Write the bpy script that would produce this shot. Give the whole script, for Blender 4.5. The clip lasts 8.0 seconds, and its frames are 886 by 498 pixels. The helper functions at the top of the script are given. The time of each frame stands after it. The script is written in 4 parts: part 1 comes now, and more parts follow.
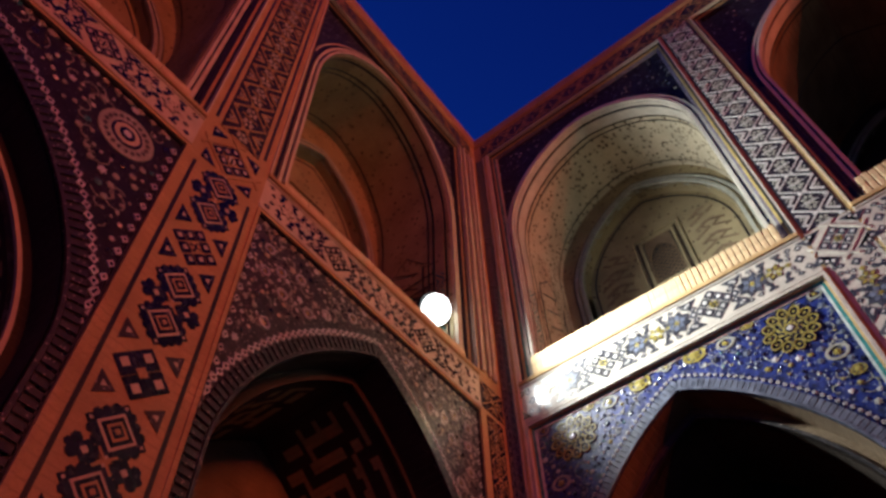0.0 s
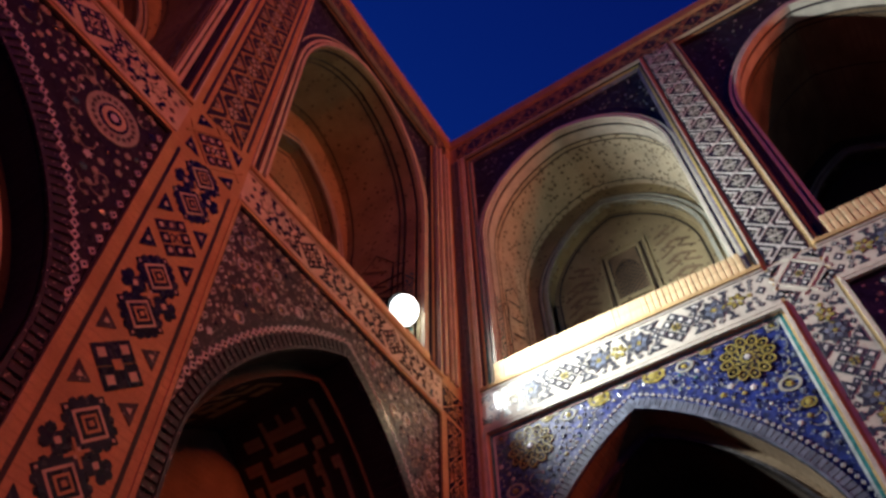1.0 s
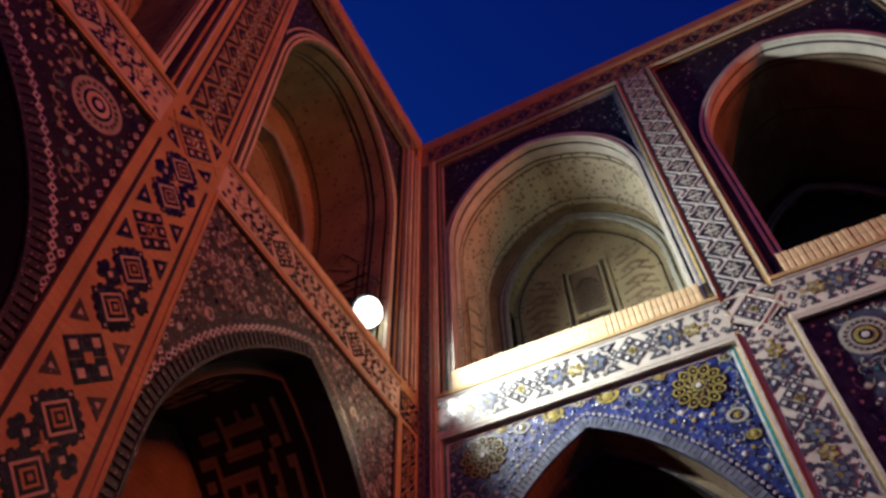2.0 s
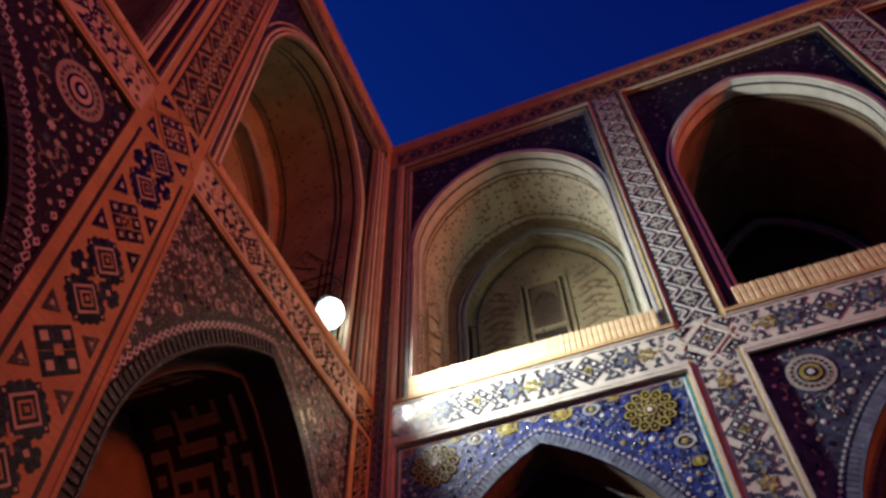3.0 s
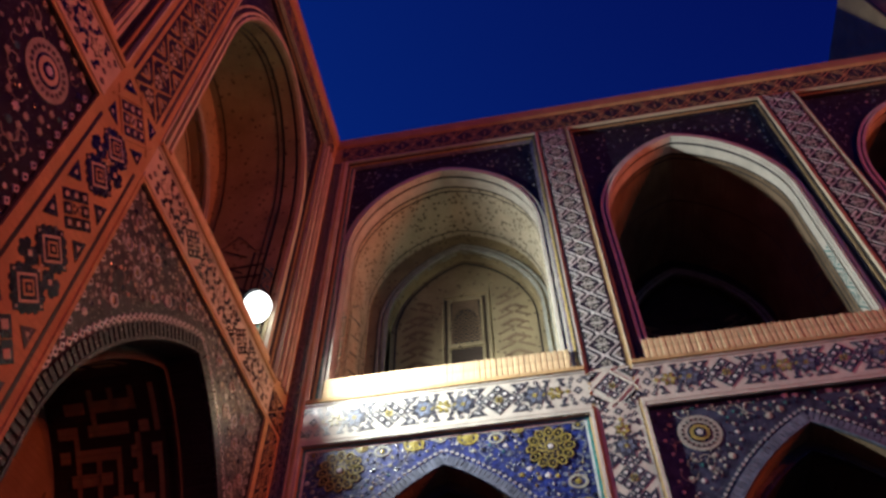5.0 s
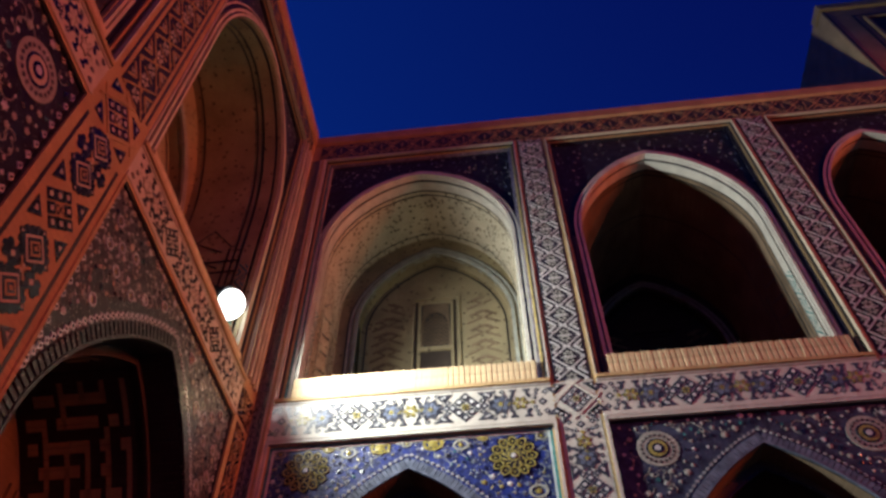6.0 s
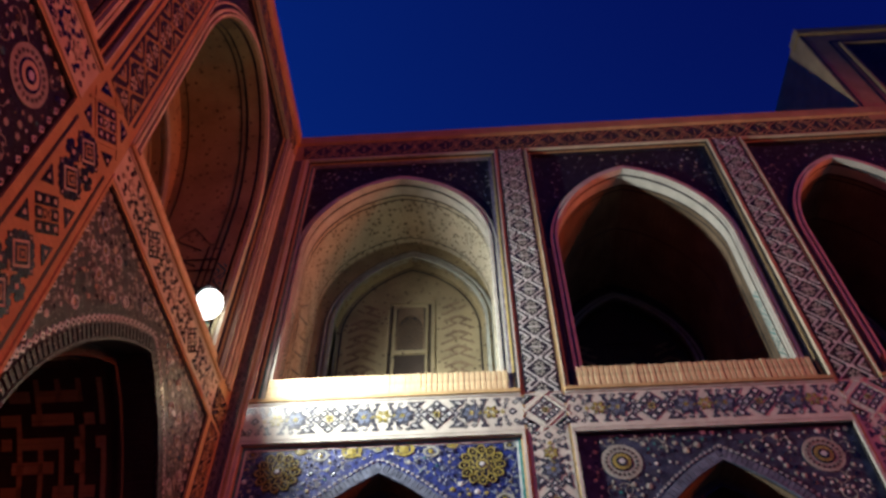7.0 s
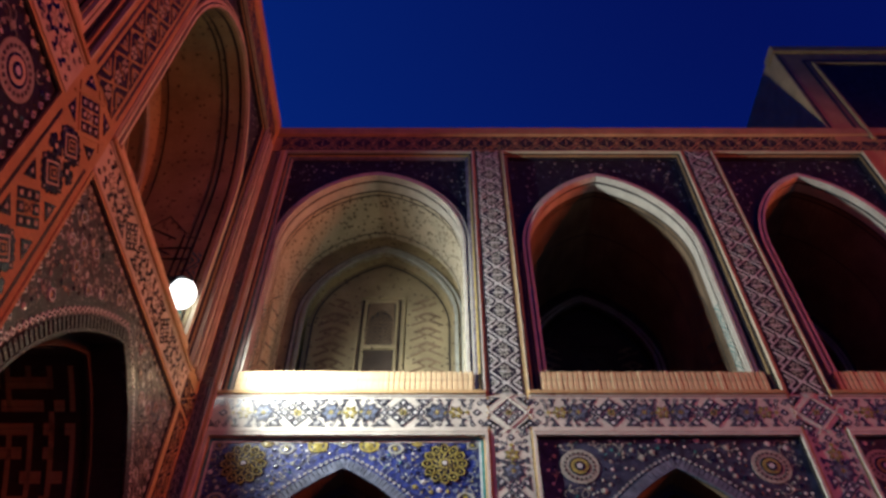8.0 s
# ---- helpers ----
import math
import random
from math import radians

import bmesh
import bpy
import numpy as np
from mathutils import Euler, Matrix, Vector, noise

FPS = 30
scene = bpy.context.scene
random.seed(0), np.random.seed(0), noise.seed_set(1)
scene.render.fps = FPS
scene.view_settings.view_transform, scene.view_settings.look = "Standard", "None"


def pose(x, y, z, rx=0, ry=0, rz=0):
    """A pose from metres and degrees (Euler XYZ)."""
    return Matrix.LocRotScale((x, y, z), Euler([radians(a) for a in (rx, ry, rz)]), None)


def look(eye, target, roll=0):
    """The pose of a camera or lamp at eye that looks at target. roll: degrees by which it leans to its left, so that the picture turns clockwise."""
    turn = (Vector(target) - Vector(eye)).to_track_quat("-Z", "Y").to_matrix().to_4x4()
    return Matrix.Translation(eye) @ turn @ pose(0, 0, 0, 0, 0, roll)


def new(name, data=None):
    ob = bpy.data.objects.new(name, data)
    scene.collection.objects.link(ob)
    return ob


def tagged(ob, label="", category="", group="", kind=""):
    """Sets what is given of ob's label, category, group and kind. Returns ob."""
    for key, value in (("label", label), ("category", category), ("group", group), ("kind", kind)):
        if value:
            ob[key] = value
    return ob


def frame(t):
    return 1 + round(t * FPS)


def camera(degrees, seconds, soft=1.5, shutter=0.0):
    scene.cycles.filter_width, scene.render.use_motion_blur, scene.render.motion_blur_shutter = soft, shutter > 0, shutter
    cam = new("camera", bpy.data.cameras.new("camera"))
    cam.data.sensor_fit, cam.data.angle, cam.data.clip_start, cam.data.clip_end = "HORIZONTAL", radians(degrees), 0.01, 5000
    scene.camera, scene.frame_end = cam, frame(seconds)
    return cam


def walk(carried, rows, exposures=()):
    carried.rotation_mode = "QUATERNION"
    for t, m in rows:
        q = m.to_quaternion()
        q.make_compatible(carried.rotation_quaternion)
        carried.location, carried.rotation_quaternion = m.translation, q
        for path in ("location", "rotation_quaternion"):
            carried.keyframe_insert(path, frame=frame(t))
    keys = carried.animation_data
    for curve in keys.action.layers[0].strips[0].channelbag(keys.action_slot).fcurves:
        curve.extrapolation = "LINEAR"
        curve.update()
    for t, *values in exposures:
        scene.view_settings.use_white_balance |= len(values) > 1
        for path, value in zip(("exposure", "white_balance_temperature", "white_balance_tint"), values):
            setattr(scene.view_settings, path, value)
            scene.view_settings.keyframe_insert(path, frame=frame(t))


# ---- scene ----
cam = camera(61.04, 8.0, soft=3.0)
PATH = [
    (0.00, pose(2.9516, -4.9679, 1.5082, 144.420, 1.213, 37.862)),
    (0.50, pose(2.9387, -5.0673, 1.5212, 143.976, 1.097, 34.993)),
    (1.00, pose(2.9272, -5.1689, 1.5292, 143.595, 1.053, 32.423)),
    (2.50, pose(2.8456, -5.4698, 1.5544, 142.896, 1.058, 23.716)),
    (3.00, pose(2.8020, -5.5567, 1.5593, 142.794, 1.162, 20.939)),
    (3.50, pose(2.7963, -5.6554, 1.5642, 142.610, 0.968, 18.159)),
    (4.00, pose(2.7763, -5.7582, 1.5717, 142.416, 0.897, 15.492)),
    (4.50, pose(2.7661, -5.8882, 1.6088, 141.885, 0.678, 12.611)),
    (6.00, pose(2.7416, -6.2251, 1.6154, 140.777, 0.372, 6.483)),
    (6.50, pose(2.7266, -6.3441, 1.6052, 140.616, 0.441, 4.824)),
    (7.00, pose(2.7320, -6.4472, 1.6063, 140.345, 0.272, 3.453)),
    (7.50, pose(2.7250, -6.5706, 1.5928, 139.865, 0.237, 1.790)),
    (8.00, pose(2.7209, -6.6872, 1.6000, 139.294, 0.080, -0.081)),
]
walk(cam, PATH)
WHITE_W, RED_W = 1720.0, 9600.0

# ---- world and light ----
world = bpy.data.worlds.new("dusk_sky")
scene.world = world
world.use_nodes = True
wn, wl = world.node_tree.nodes, world.node_tree.links
geo_n = wn.new("ShaderNodeTexCoord")
dusk_n = wn.new("ShaderNodeVectorMath")                # the west horizon keeps the last light
dusk_n.operation = "DOT_PRODUCT"
dusk_n.inputs[1].default_value = (0.5, 0.0, 0.7)
ramp_n = wn.new("ShaderNodeValToRGB")
ramp_n.color_ramp.elements[0].position, ramp_n.color_ramp.elements[0].color = 0.36, (0.0014, 0.019, 0.185, 1)
ramp_n.color_ramp.elements[1].position, ramp_n.color_ramp.elements[1].color = 0.78, (0.0010, 0.0055, 0.095, 1)
wl.new(geo_n.outputs["Generated"], dusk_n.inputs[0])
wl.new(dusk_n.outputs["Value"], ramp_n.inputs[0])
wl.new(ramp_n.outputs[0], wn["Background"].inputs["Color"])
wn["Background"].inputs["Strength"].default_value = 1.0


def spot(name, eye, target, watts, colour, degrees, blend, radius):
    data = bpy.data.lights.new(name, "SPOT")
    data.energy, data.color, data.spot_size, data.spot_blend, data.shadow_soft_size = watts, colour, radians(degrees), blend, radius
    ob = new(name, data)
    ob.matrix_world = look(eye, target)
    return ob


LAMP = Vector((-0.18, -0.88, 7.60))          # white floodlight on the sill of the west gallery
spot("white_beam", LAMP + Vector((0.19, 0.02, -0.06)), (4.2, -0.62, 7.25), WHITE_W, (0.95, 1.0, 0.98), 138, 1.0, 0.08)
RED_EYES = [((22.5, y, 9.3), (0.5, -0.9, 8.6)) for y in (-3.6, -6.6, -9.8)]      # red floodlights, inferred and unseen; three for soft edges, masts added
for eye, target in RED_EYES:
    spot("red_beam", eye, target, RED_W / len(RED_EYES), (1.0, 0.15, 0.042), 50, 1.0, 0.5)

# ---- materials ----


def material(name, base, rough, vary=0.25, scale=6.0, bump=0.15, fine=60.0, spec=0.5, metal=0.0, joints=None, specks=None, dirt=None, island=0.0):
    """base colour with two scales of variation, fine relief, and by choice brick joints, specks, dirt and random pieces."""
    m = bpy.data.materials.new(name)
    m.use_nodes = True
    n, l = m.node_tree.nodes, m.node_tree.links
    b = n["Principled BSDF"]
    b.inputs["Roughness"].default_value, b.inputs["Metallic"].default_value = rough, metal
    b.inputs["Specular IOR Level"].default_value = spec
    co = n.new("ShaderNodeTexCoord")

    def noise_of(sc, detail=4.0):
        t = n.new("ShaderNodeTexNoise")
        t.inputs["Scale"].default_value, t.inputs["Detail"].default_value = sc, detail
        l.new(co.outputs["Object"], t.inputs["Vector"])
        return t.outputs["Fac"]

    def blend(kind, fac, a, bb):
        x = n.new("ShaderNodeMix")
        x.data_type, x.blend_type = "RGBA", kind
        for sock, v in ((x.inputs[0], fac), (x.inputs[6], a), (x.inputs[7], bb)):
            if isinstance(v, (float, int)):
                sock.default_value = v
            elif isinstance(v, tuple):
                sock.default_value = (*v, 1)
            else:
                l.new(v, sock)
        return x.outputs[2]

    def ramp(v, lo, hi, a=0.0, bb=1.0):
        r = n.new("ShaderNodeMapRange")
        r.inputs[1].default_value, r.inputs[2].default_value, r.inputs[3].default_value, r.inputs[4].default_value = lo, hi, a, bb
        l.new(v, r.inputs[0])
        return r.outputs[0]

    large, small = noise_of(scale), noise_of(fine)
    dark = tuple(c * (1 - vary) for c in base)
    light = tuple(min(1, c * (1 + vary * 0.7)) for c in base)
    col = blend("MIX", ramp(large, 0.3, 0.7), dark, light)
    col = blend("MULTIPLY", 0.6, col, blend("MIX", ramp(small, 0.3, 0.7), (0.72, 0.72, 0.72), (1.0, 1.0, 1.0)))
    height = small
    if island:
        g = n.new("ShaderNodeNewGeometry")
        col = blend("MULTIPLY", 1.0, col, blend("MIX", g.outputs["Random Per Island"], (1 - island,) * 3, (1.0, 1.0, 1.0)))
    if joints:
        bt = n.new("ShaderNodeTexBrick")
        bt.inputs["Scale"].default_value = 1.0
        bt.inputs["Brick Width"].default_value, bt.inputs["Row Height"].default_value, bt.inputs["Mortar Size"].default_value = joints
        bt.inputs["Mortar Smooth"].default_value = 0.3
        mp = n.new("ShaderNodeVectorMath")
        mp.operation = "DOT_PRODUCT"
        mp.inputs[1].default_value = (1, 1, 0)
        cb = n.new("ShaderNodeCombineXYZ")
        sp = n.new("ShaderNodeSeparateXYZ")
        l.new(co.outputs["Object"], mp.inputs[0])
        l.new(co.outputs["Object"], sp.inputs[0])
        l.new(mp.outputs["Value"], cb.inputs[0])
        l.new(sp.outputs["Z"], cb.inputs[1])
        l.new(cb.outputs[0], bt.inputs["Vector"])
        col = blend("MIX", bt.outputs["Fac"], col, tuple(c * 0.80 for c in base))
        inv = n.new("ShaderNodeMath")
        inv.operation = "MULTIPLY_ADD"
        inv.inputs[1].default_value = -1.4
        l.new(bt.outputs["Fac"], inv.inputs[0])
        l.new(small, inv.inputs[2])
        height = inv.outputs[0]
    if specks:
        vo = n.new("ShaderNodeTexVoronoi")
        vo.inputs["Scale"].default_value = specks[0]
        l.new(co.outputs["Object"], vo.inputs["Vector"])
        col = blend("MIX", ramp(vo.outputs["Distance"], specks[1], specks[1] + 0.06, 0.85, 0.0), col, specks[2])
    if dirt:
        col = blend("MIX", ramp(noise_of(1.7, 6.0), 0.52, 0.72, 0.0, dirt[0]), col, dirt[1])
    l.new(col, b.inputs["Base Color"])
    rr = ramp(noise_of(fine * 0.4), 0.3, 0.7, max(0.03, rough - 0.1), min(1, rough + 0.12))
    l.new(rr, b.inputs["Roughness"])
    bp = n.new("ShaderNodeBump")
    bp.inputs["Strength"].default_value, bp.inputs["Distance"].default_value = bump, 0.01
    l.new(height, bp.inputs["Height"])
    l.new(bp.outputs[0], b.inputs["Normal"])
    return m


BRICK = material("fired_brick", (0.50, 0.34, 0.16), 0.8, 0.22, 3.0, 0.5, 50, 0.3, joints=(0.27, 0.062, 0.006), dirt=(0.35, (0.27, 0.17, 0.085)))
PALE = material("polished_brick", (0.56, 0.49, 0.35), 0.6, 0.18, 5.0, 0.35, 70, 0.4, dirt=(0.3, (0.36, 0.28, 0.2)))
CREAM = material("pale_cream_brick", (0.57, 0.54, 0.46), 0.6, 0.18, 5.0, 0.35, 70, 0.4, dirt=(0.3, (0.36, 0.31, 0.25)))
SILLB = material("sill_brick", (0.62, 0.47, 0.27), 0.75, 0.25, 9.0, 0.5, 60, 0.3, dirt=(0.3, (0.35, 0.24, 0.14)))
MORTAR = material("lime_mortar", (0.30, 0.23, 0.15), 0.9, 0.3, 9.0, 0.6, 60, 0.2)
PLASTER = material("vault_plaster", (0.57, 0.51, 0.37), 0.8, 0.18, 2.2, 0.3, 45, 0.3, specks=(12.5, 0.26, (0.06, 0.04, 0.025)), dirt=(0.35, (0.30, 0.25, 0.16)))
NAVY = material("navy_glaze", (0.020, 0.021, 0.046), 0.22, 0.45, 9.0, 0.25, 40, 0.5, island=0.5)
COBALT = material("cobalt_glaze", (0.016, 0.030, 0.17), 0.4, 0.85, 17.0, 0.3, 36, 0.5, specks=(30.0, 0.17, (0.34, 0.38, 0.48)), dirt=(0.6, (0.010, 0.012, 0.03)))
DUSKY = material("dusky_blue_glaze", (0.019, 0.016, 0.026), 0.5, 0.5, 8.0, 0.3, 36, 0.25, specks=(30.0, 0.10, (0.20, 0.20, 0.24)), dirt=(0.5, (0.02, 0.02, 0.06)))
INK = material("ink_blue_glaze", (0.075, 0.078, 0.092), 0.3, 0.45, 9.0, 0.25, 40, 0.45, island=0.5)
# Lighter copy of the dusky glaze; the white lamp's light is put in.
LIT_DUSKY = material("lit_dusky_glaze", (0.042, 0.050, 0.085), 0.42, 0.75, 8.0, 0.3, 36, 0.35, specks=(30.0, 0.12, (0.22, 0.22, 0.25)), dirt=(0.45, (0.03, 0.03, 0.05)))
WHITE = material("white_glaze", (0.70, 0.70, 0.66), 0.3, 0.2, 12.0, 0.25, 50, 0.5, island=0.35)
YELLOW = material("yellow_glaze", (0.37, 0.31, 0.075), 0.3, 0.3, 14.0, 0.25, 50, 0.5, island=0.35)
TURQ = material("turquoise_glaze", (0.05, 0.24, 0.24), 0.25, 0.35, 14.0, 0.25, 50, 0.5, island=0.4)
DARK = material("dark_recess_glaze", (0.02, 0.018, 0.02), 0.4, 0.4, 9.0, 0.3, 50, 0.4)
BROWN = material("brown_mosaic", (0.040, 0.034, 0.036), 0.4, 0.6, 12.0, 0.35, 34, 0.45, specks=(34.0, 0.15, (0.50, 0.45, 0.40)))
# Near-black brick: gloom of vaults and soffits is in its colour; also dark lines.
GLOOM = material("dark_gloom_brick", (0.06, 0.045, 0.035), 0.85, 0.35, 2.5, 0.5, 50, 0.2, joints=(0.27, 0.062, 0.006))
GREYBLUE = material("grey_blue_glaze", (0.17, 0.20, 0.27), 0.35, 0.35, 10.0, 0.25, 50, 0.45, island=0.4)
# Darkened copy of fired brick; carries vault and soffit shade, elsewhere plain tone.
DIM_BRICK = material("dim_dark_brick", (0.21, 0.15, 0.095), 0.9, 0.35, 2.5, 0.5, 50, 0.2, joints=(0.27, 0.062, 0.006))
# Dimmer copy of vault plaster: shadow at the niche backs is in its colour.
DIM_PLASTER = material("dim_brown_plaster", (0.34, 0.28, 0.16), 0.85, 0.25, 2.2, 0.3, 45, 0.25, specks=(9.5, 0.17, (0.07, 0.05, 0.035)), dirt=(0.4, (0.16, 0.12, 0.08)))
PAVING = material("stone_paving", (0.30, 0.27, 0.22), 0.8, 0.25, 0.9, 0.4, 30, 0.3, joints=(0.6, 0.6, 0.01))
METAL = material("black_metal", (0.03, 0.03, 0.035), 0.45, 0.2, 12.0, 0.1, 60, 0.5, 0.6)
AMBER = material("amber_glazed_brick", (0.62, 0.47, 0.16), 0.4, 0.2, 7.0, 0.3, 60, 0.45)
LILAC = material("lilac_mosaic", (0.20, 0.18, 0.25), 0.4, 0.4, 9.0, 0.3, 40, 0.45, specks=(60.0, 0.22, (0.6, 0.58, 0.6)))
GRILLE = material("pale_stone_grille", (0.36, 0.37, 0.32), 0.7, 0.2, 9.0, 0.3, 60, 0.3)


for glazed in (CREAM, INK, WHITE):         # thin clear glaze over the tile
    coat = glazed.node_tree.nodes["Principled BSDF"].inputs
    coat["Coat Weight"].default_value, coat["Coat Roughness"].default_value = 0.8, 0.10


def glow(name, colour, strength):
    m = bpy.data.materials.new(name)
    m.use_nodes = True
    b = m.node_tree.nodes["Principled BSDF"]
    b.inputs["Base Color"].default_value = (0.8, 0.8, 0.8, 1)
    b.inputs["Emission Color"].default_value = (*colour, 1)
    b.inputs["Emission Strength"].default_value = strength
    return m


WHITE_LENS = glow("lit_white_lens", (0.93, 1.0, 1.0), 6)
RED_LENS = glow("lit_red_lens", (1.0, 0.1, 0.05), 12)

# ---- building blocks ----
# A wall's own axes: u along it from the corner, v up, w out towards the courtyard.


class Geo:
    def __init__(self, west):
        self.west, self.v, self.f = west, [], []

    def face(self, pts):
        k = len(self.v)
        self.v += [(w, -u, v) if self.west else (u, -w, v) for u, v, w in pts]
        ids = list(range(k, k + len(pts)))
        self.f.append(ids[::-1] if self.west else ids)

    def prism(self, pts, w0, w1):
        """A plate with the outline pts (counter-clockwise), its back at w0 and its front at w1."""
        self.face([(u, v, w1) for u, v in pts])
        for (ua, va), (ub, vb) in zip(pts, pts[1:] + pts[:1]):
            self.face([(ua, va, w0), (ub, vb, w0), (ub, vb, w1), (ua, va, w1)])

    def box(self, u0, u1, v0, v1, w0, w1):
        self.prism([(u0, v0), (u1, v0), (u1, v1), (u0, v1)], w0, w1)
        self.face([(u0, v0, w0), (u0, v1, w0), (u1, v1, w0), (u1, v0, w0)])

    def bevelled(self, u0, u1, v0, v1, w0, w1, e):
        """A box whose front edges are chamfered by e."""
        a = [(u0, v0), (u1, v0), (u1, v1), (u0, v1)]
        b = [(u0 + e, v0 + e), (u1 - e, v0 + e), (u1 - e, v1 - e), (u0 + e, v1 - e)]
        self.face([(u, v, w1) for u, v in b])
        for i in range(4):
            j = (i + 1) % 4
            self.face([(*a[i], w1 - e), (*a[j], w1 - e), (*b[j], w1), (*b[i], w1)])
            self.face([(*a[i], w0), (*a[j], w0), (*a[j], w1 - e), (*a[i], w1 - e)])

    def sheet(self, p, q):
        """Quads between two lines of points of equal length."""
        for a, b, c, d in zip(p, p[1:], q[1:], q):
            self.face([a, b, c, d])

    def ring(self, inner, outer, w0, w1):
        """A moulding between two outlines that run from left over the top to the right."""
        f = lambda line, w: [(u, v, w) for u, v in line]
        self.sheet(f(inner, w1), f(outer, w1))
        self.sheet(f(inner, w0), f(inner, w1))
        self.sheet(f(outer, w1), f(outer, w0))

    def poly(self, c, r, n, w0, w1, turn=0.0, sx=1.0, sy=1.0):
        pts = []
        for i in range(n):
            a = turn + 2 * math.pi * i / n
            pts.append((c[0] + r * sx * math.cos(a), c[1] + r * sy * math.sin(a)))
        self.prism(pts, w0, w1)

    def flower(self, c, r, n, w0, w1, turn=0.0, dip=0.55):
        pts = []
        for i in range(2 * n):
            a = turn + math.pi * i / n
            k = r if i % 2 == 0 else r * dip
            pts.append((c[0] + k * math.cos(a), c[1] + k * math.sin(a)))
        m = (w0 + w1) / 2
        for p, q in zip(pts, pts[1:] + pts[:1]):
            self.face([(*c, w1), (*p, m), (*q, m)])

    def mesh(self, name):
        me = bpy.data.meshes.new(name)
        me.from_pydata(self.v, [], self.f)
        me.update()
        return me


def part(name, g, mat, parent, label="", kind=""):
    me = g.mesh(name) if isinstance(g, Geo) else g
    if not me.materials:
        me.materials.append(mat)
    ob = new(name, me)
    ob.parent = parent
    return tagged(ob, label, kind=kind)


def arch(c, a, vs, va, k=0.22, n=22):
    """A pointed arch from the left springing to the right one: round haunches and easy flanks up to a soft point."""
    half = []
    for i in range(n + 1):
        x = math.cos(math.pi / 2 * i / n) if i < n else 0.0
        half.append((x * a, (va - vs) * ((1 - k) * math.sqrt(1 - x * x) + k * (1 - x))))
    return [(c - x, vs + y) for x, y in half] + [(c + x, vs + y) for x, y in half[-2::-1]]


def outline(c, a, v0, vs, va, k=0.25):
    return [(c - a, v0)] + arch(c, a, vs, va, k) + [(c + a, v0)]


def along(line, step):
    """Points at even steps along a line, with the direction of the line there."""
    out, left = [], step / 2
    for (x0, y0), (x1, y1) in zip(line, line[1:]):
        d = math.hypot(x1 - x0, y1 - y0)
        while left <= d:
            out.append((x0 + (x1 - x0) * left / d, y0 + (y1 - y0) * left / d, math.atan2(y1 - y0, x1 - x0)))
            left += step
        left -= d
    return out


def under(line, u):
    """Height of an arch line above u, or None beside it."""
    for (x0, y0), (x1, y1) in zip(line, line[1:]):
        if x0 <= u <= x1 and x1 > x0:
            return y0 + (y1 - y0) * (u - x0) / (x1 - x0)
    return None

# ---- ornament ----
def frame_map(g, along_u, s0, c, h):
    """Maps band units (s along, t across from -1 to 1) into a wall; h is half the band's width."""
    if along_u:
        return lambda s, t: (s0 + s * h, c + t * h)
    return lambda s, t: (c - t * h, s0 + s * h)


def plate(g, fm, pts, w0, w1):
    g.prism([fm(s, t) for s, t in pts], w0, w1)


def diamond(s, t, r, k=1.0):
    return [(s + r * k, t), (s, t + r), (s - r * k, t), (s, t - r)]


def square(s, t, r):
    return [(s + r, t - r), (s + r, t + r), (s - r, t + r), (s - r, t - r)]


def petals(g, fm, s, t, r, n, w0, w1, turn=0.0, wide=0.5):
    for i in range(n):
        a = turn + 2 * math.pi * i / n
        ca, sa = math.cos(a), math.sin(a)
        pts = [(0.22 * r, 0), (0.62 * r, -wide * r * 0.5), (r, 0), (0.62 * r, wide * r * 0.5)]
        plate(g, fm, [(s + x * ca - y * sa, t + x * sa + y * ca) for x, y in pts], w0, w1)


def line(g, fm, p, q, wd, w0, w1):
    dx, dy = q[0] - p[0], q[1] - p[1]
    d = math.hypot(dx, dy)
    nx, ny = -dy / d * wd / 2, dx / d * wd / 2
    plate(g, fm, [(p[0] - nx, p[1] - ny), (q[0] - nx, q[1] - ny), (q[0] + nx, q[1] + ny), (p[0] + nx, p[1] + ny)], w0, w1)


def lattice(g, k, y, fm, s, w0, w1, r=0.30, q=0.335):
    """A diamond of three by three dark cells with pale hearts."""
    for i in (-1, 0, 1):
        for j in (-1, 0, 1):
            plate(g, fm, diamond(s + (i + j) * q, (i - j) * q, r if i or j else r * 0.8), w0, w1)
            if i or j:
                plate(k, fm, diamond(s + (i + j) * q, (i - j) * q, r * 0.42), w1, w1 + 0.003)
    petals(y, fm, s, 0, r * 0.8, 4, w1, w1 + 0.003, 0.785, 0.8)


def corner_triangles(g, k, fm, s, near, far, w0, w1, inside):
    """Four triangles that fill the corners beside a diamond."""
    for a in (-1, 1):
        for b in (-1, 1):
            if not inside(s + a * far):
                continue
            m = (near + far) / 2
            tri = [(s + a * near, b * 0.90), (s + a * far, b * 0.90), (s + a * m, b * 0.40)]
            small = [(s + a * (m + (near - m) * 0.26), b * 0.78), (s + a * (m + (far - m) * 0.26), b * 0.78), (s + a * m, b * 0.62)]
            plate(g, fm, tri if a * b < 0 else tri[::-1], w0, w1)
            plate(k, fm, small if a * b < 0 else small[::-1], w1, w1 + 0.003)


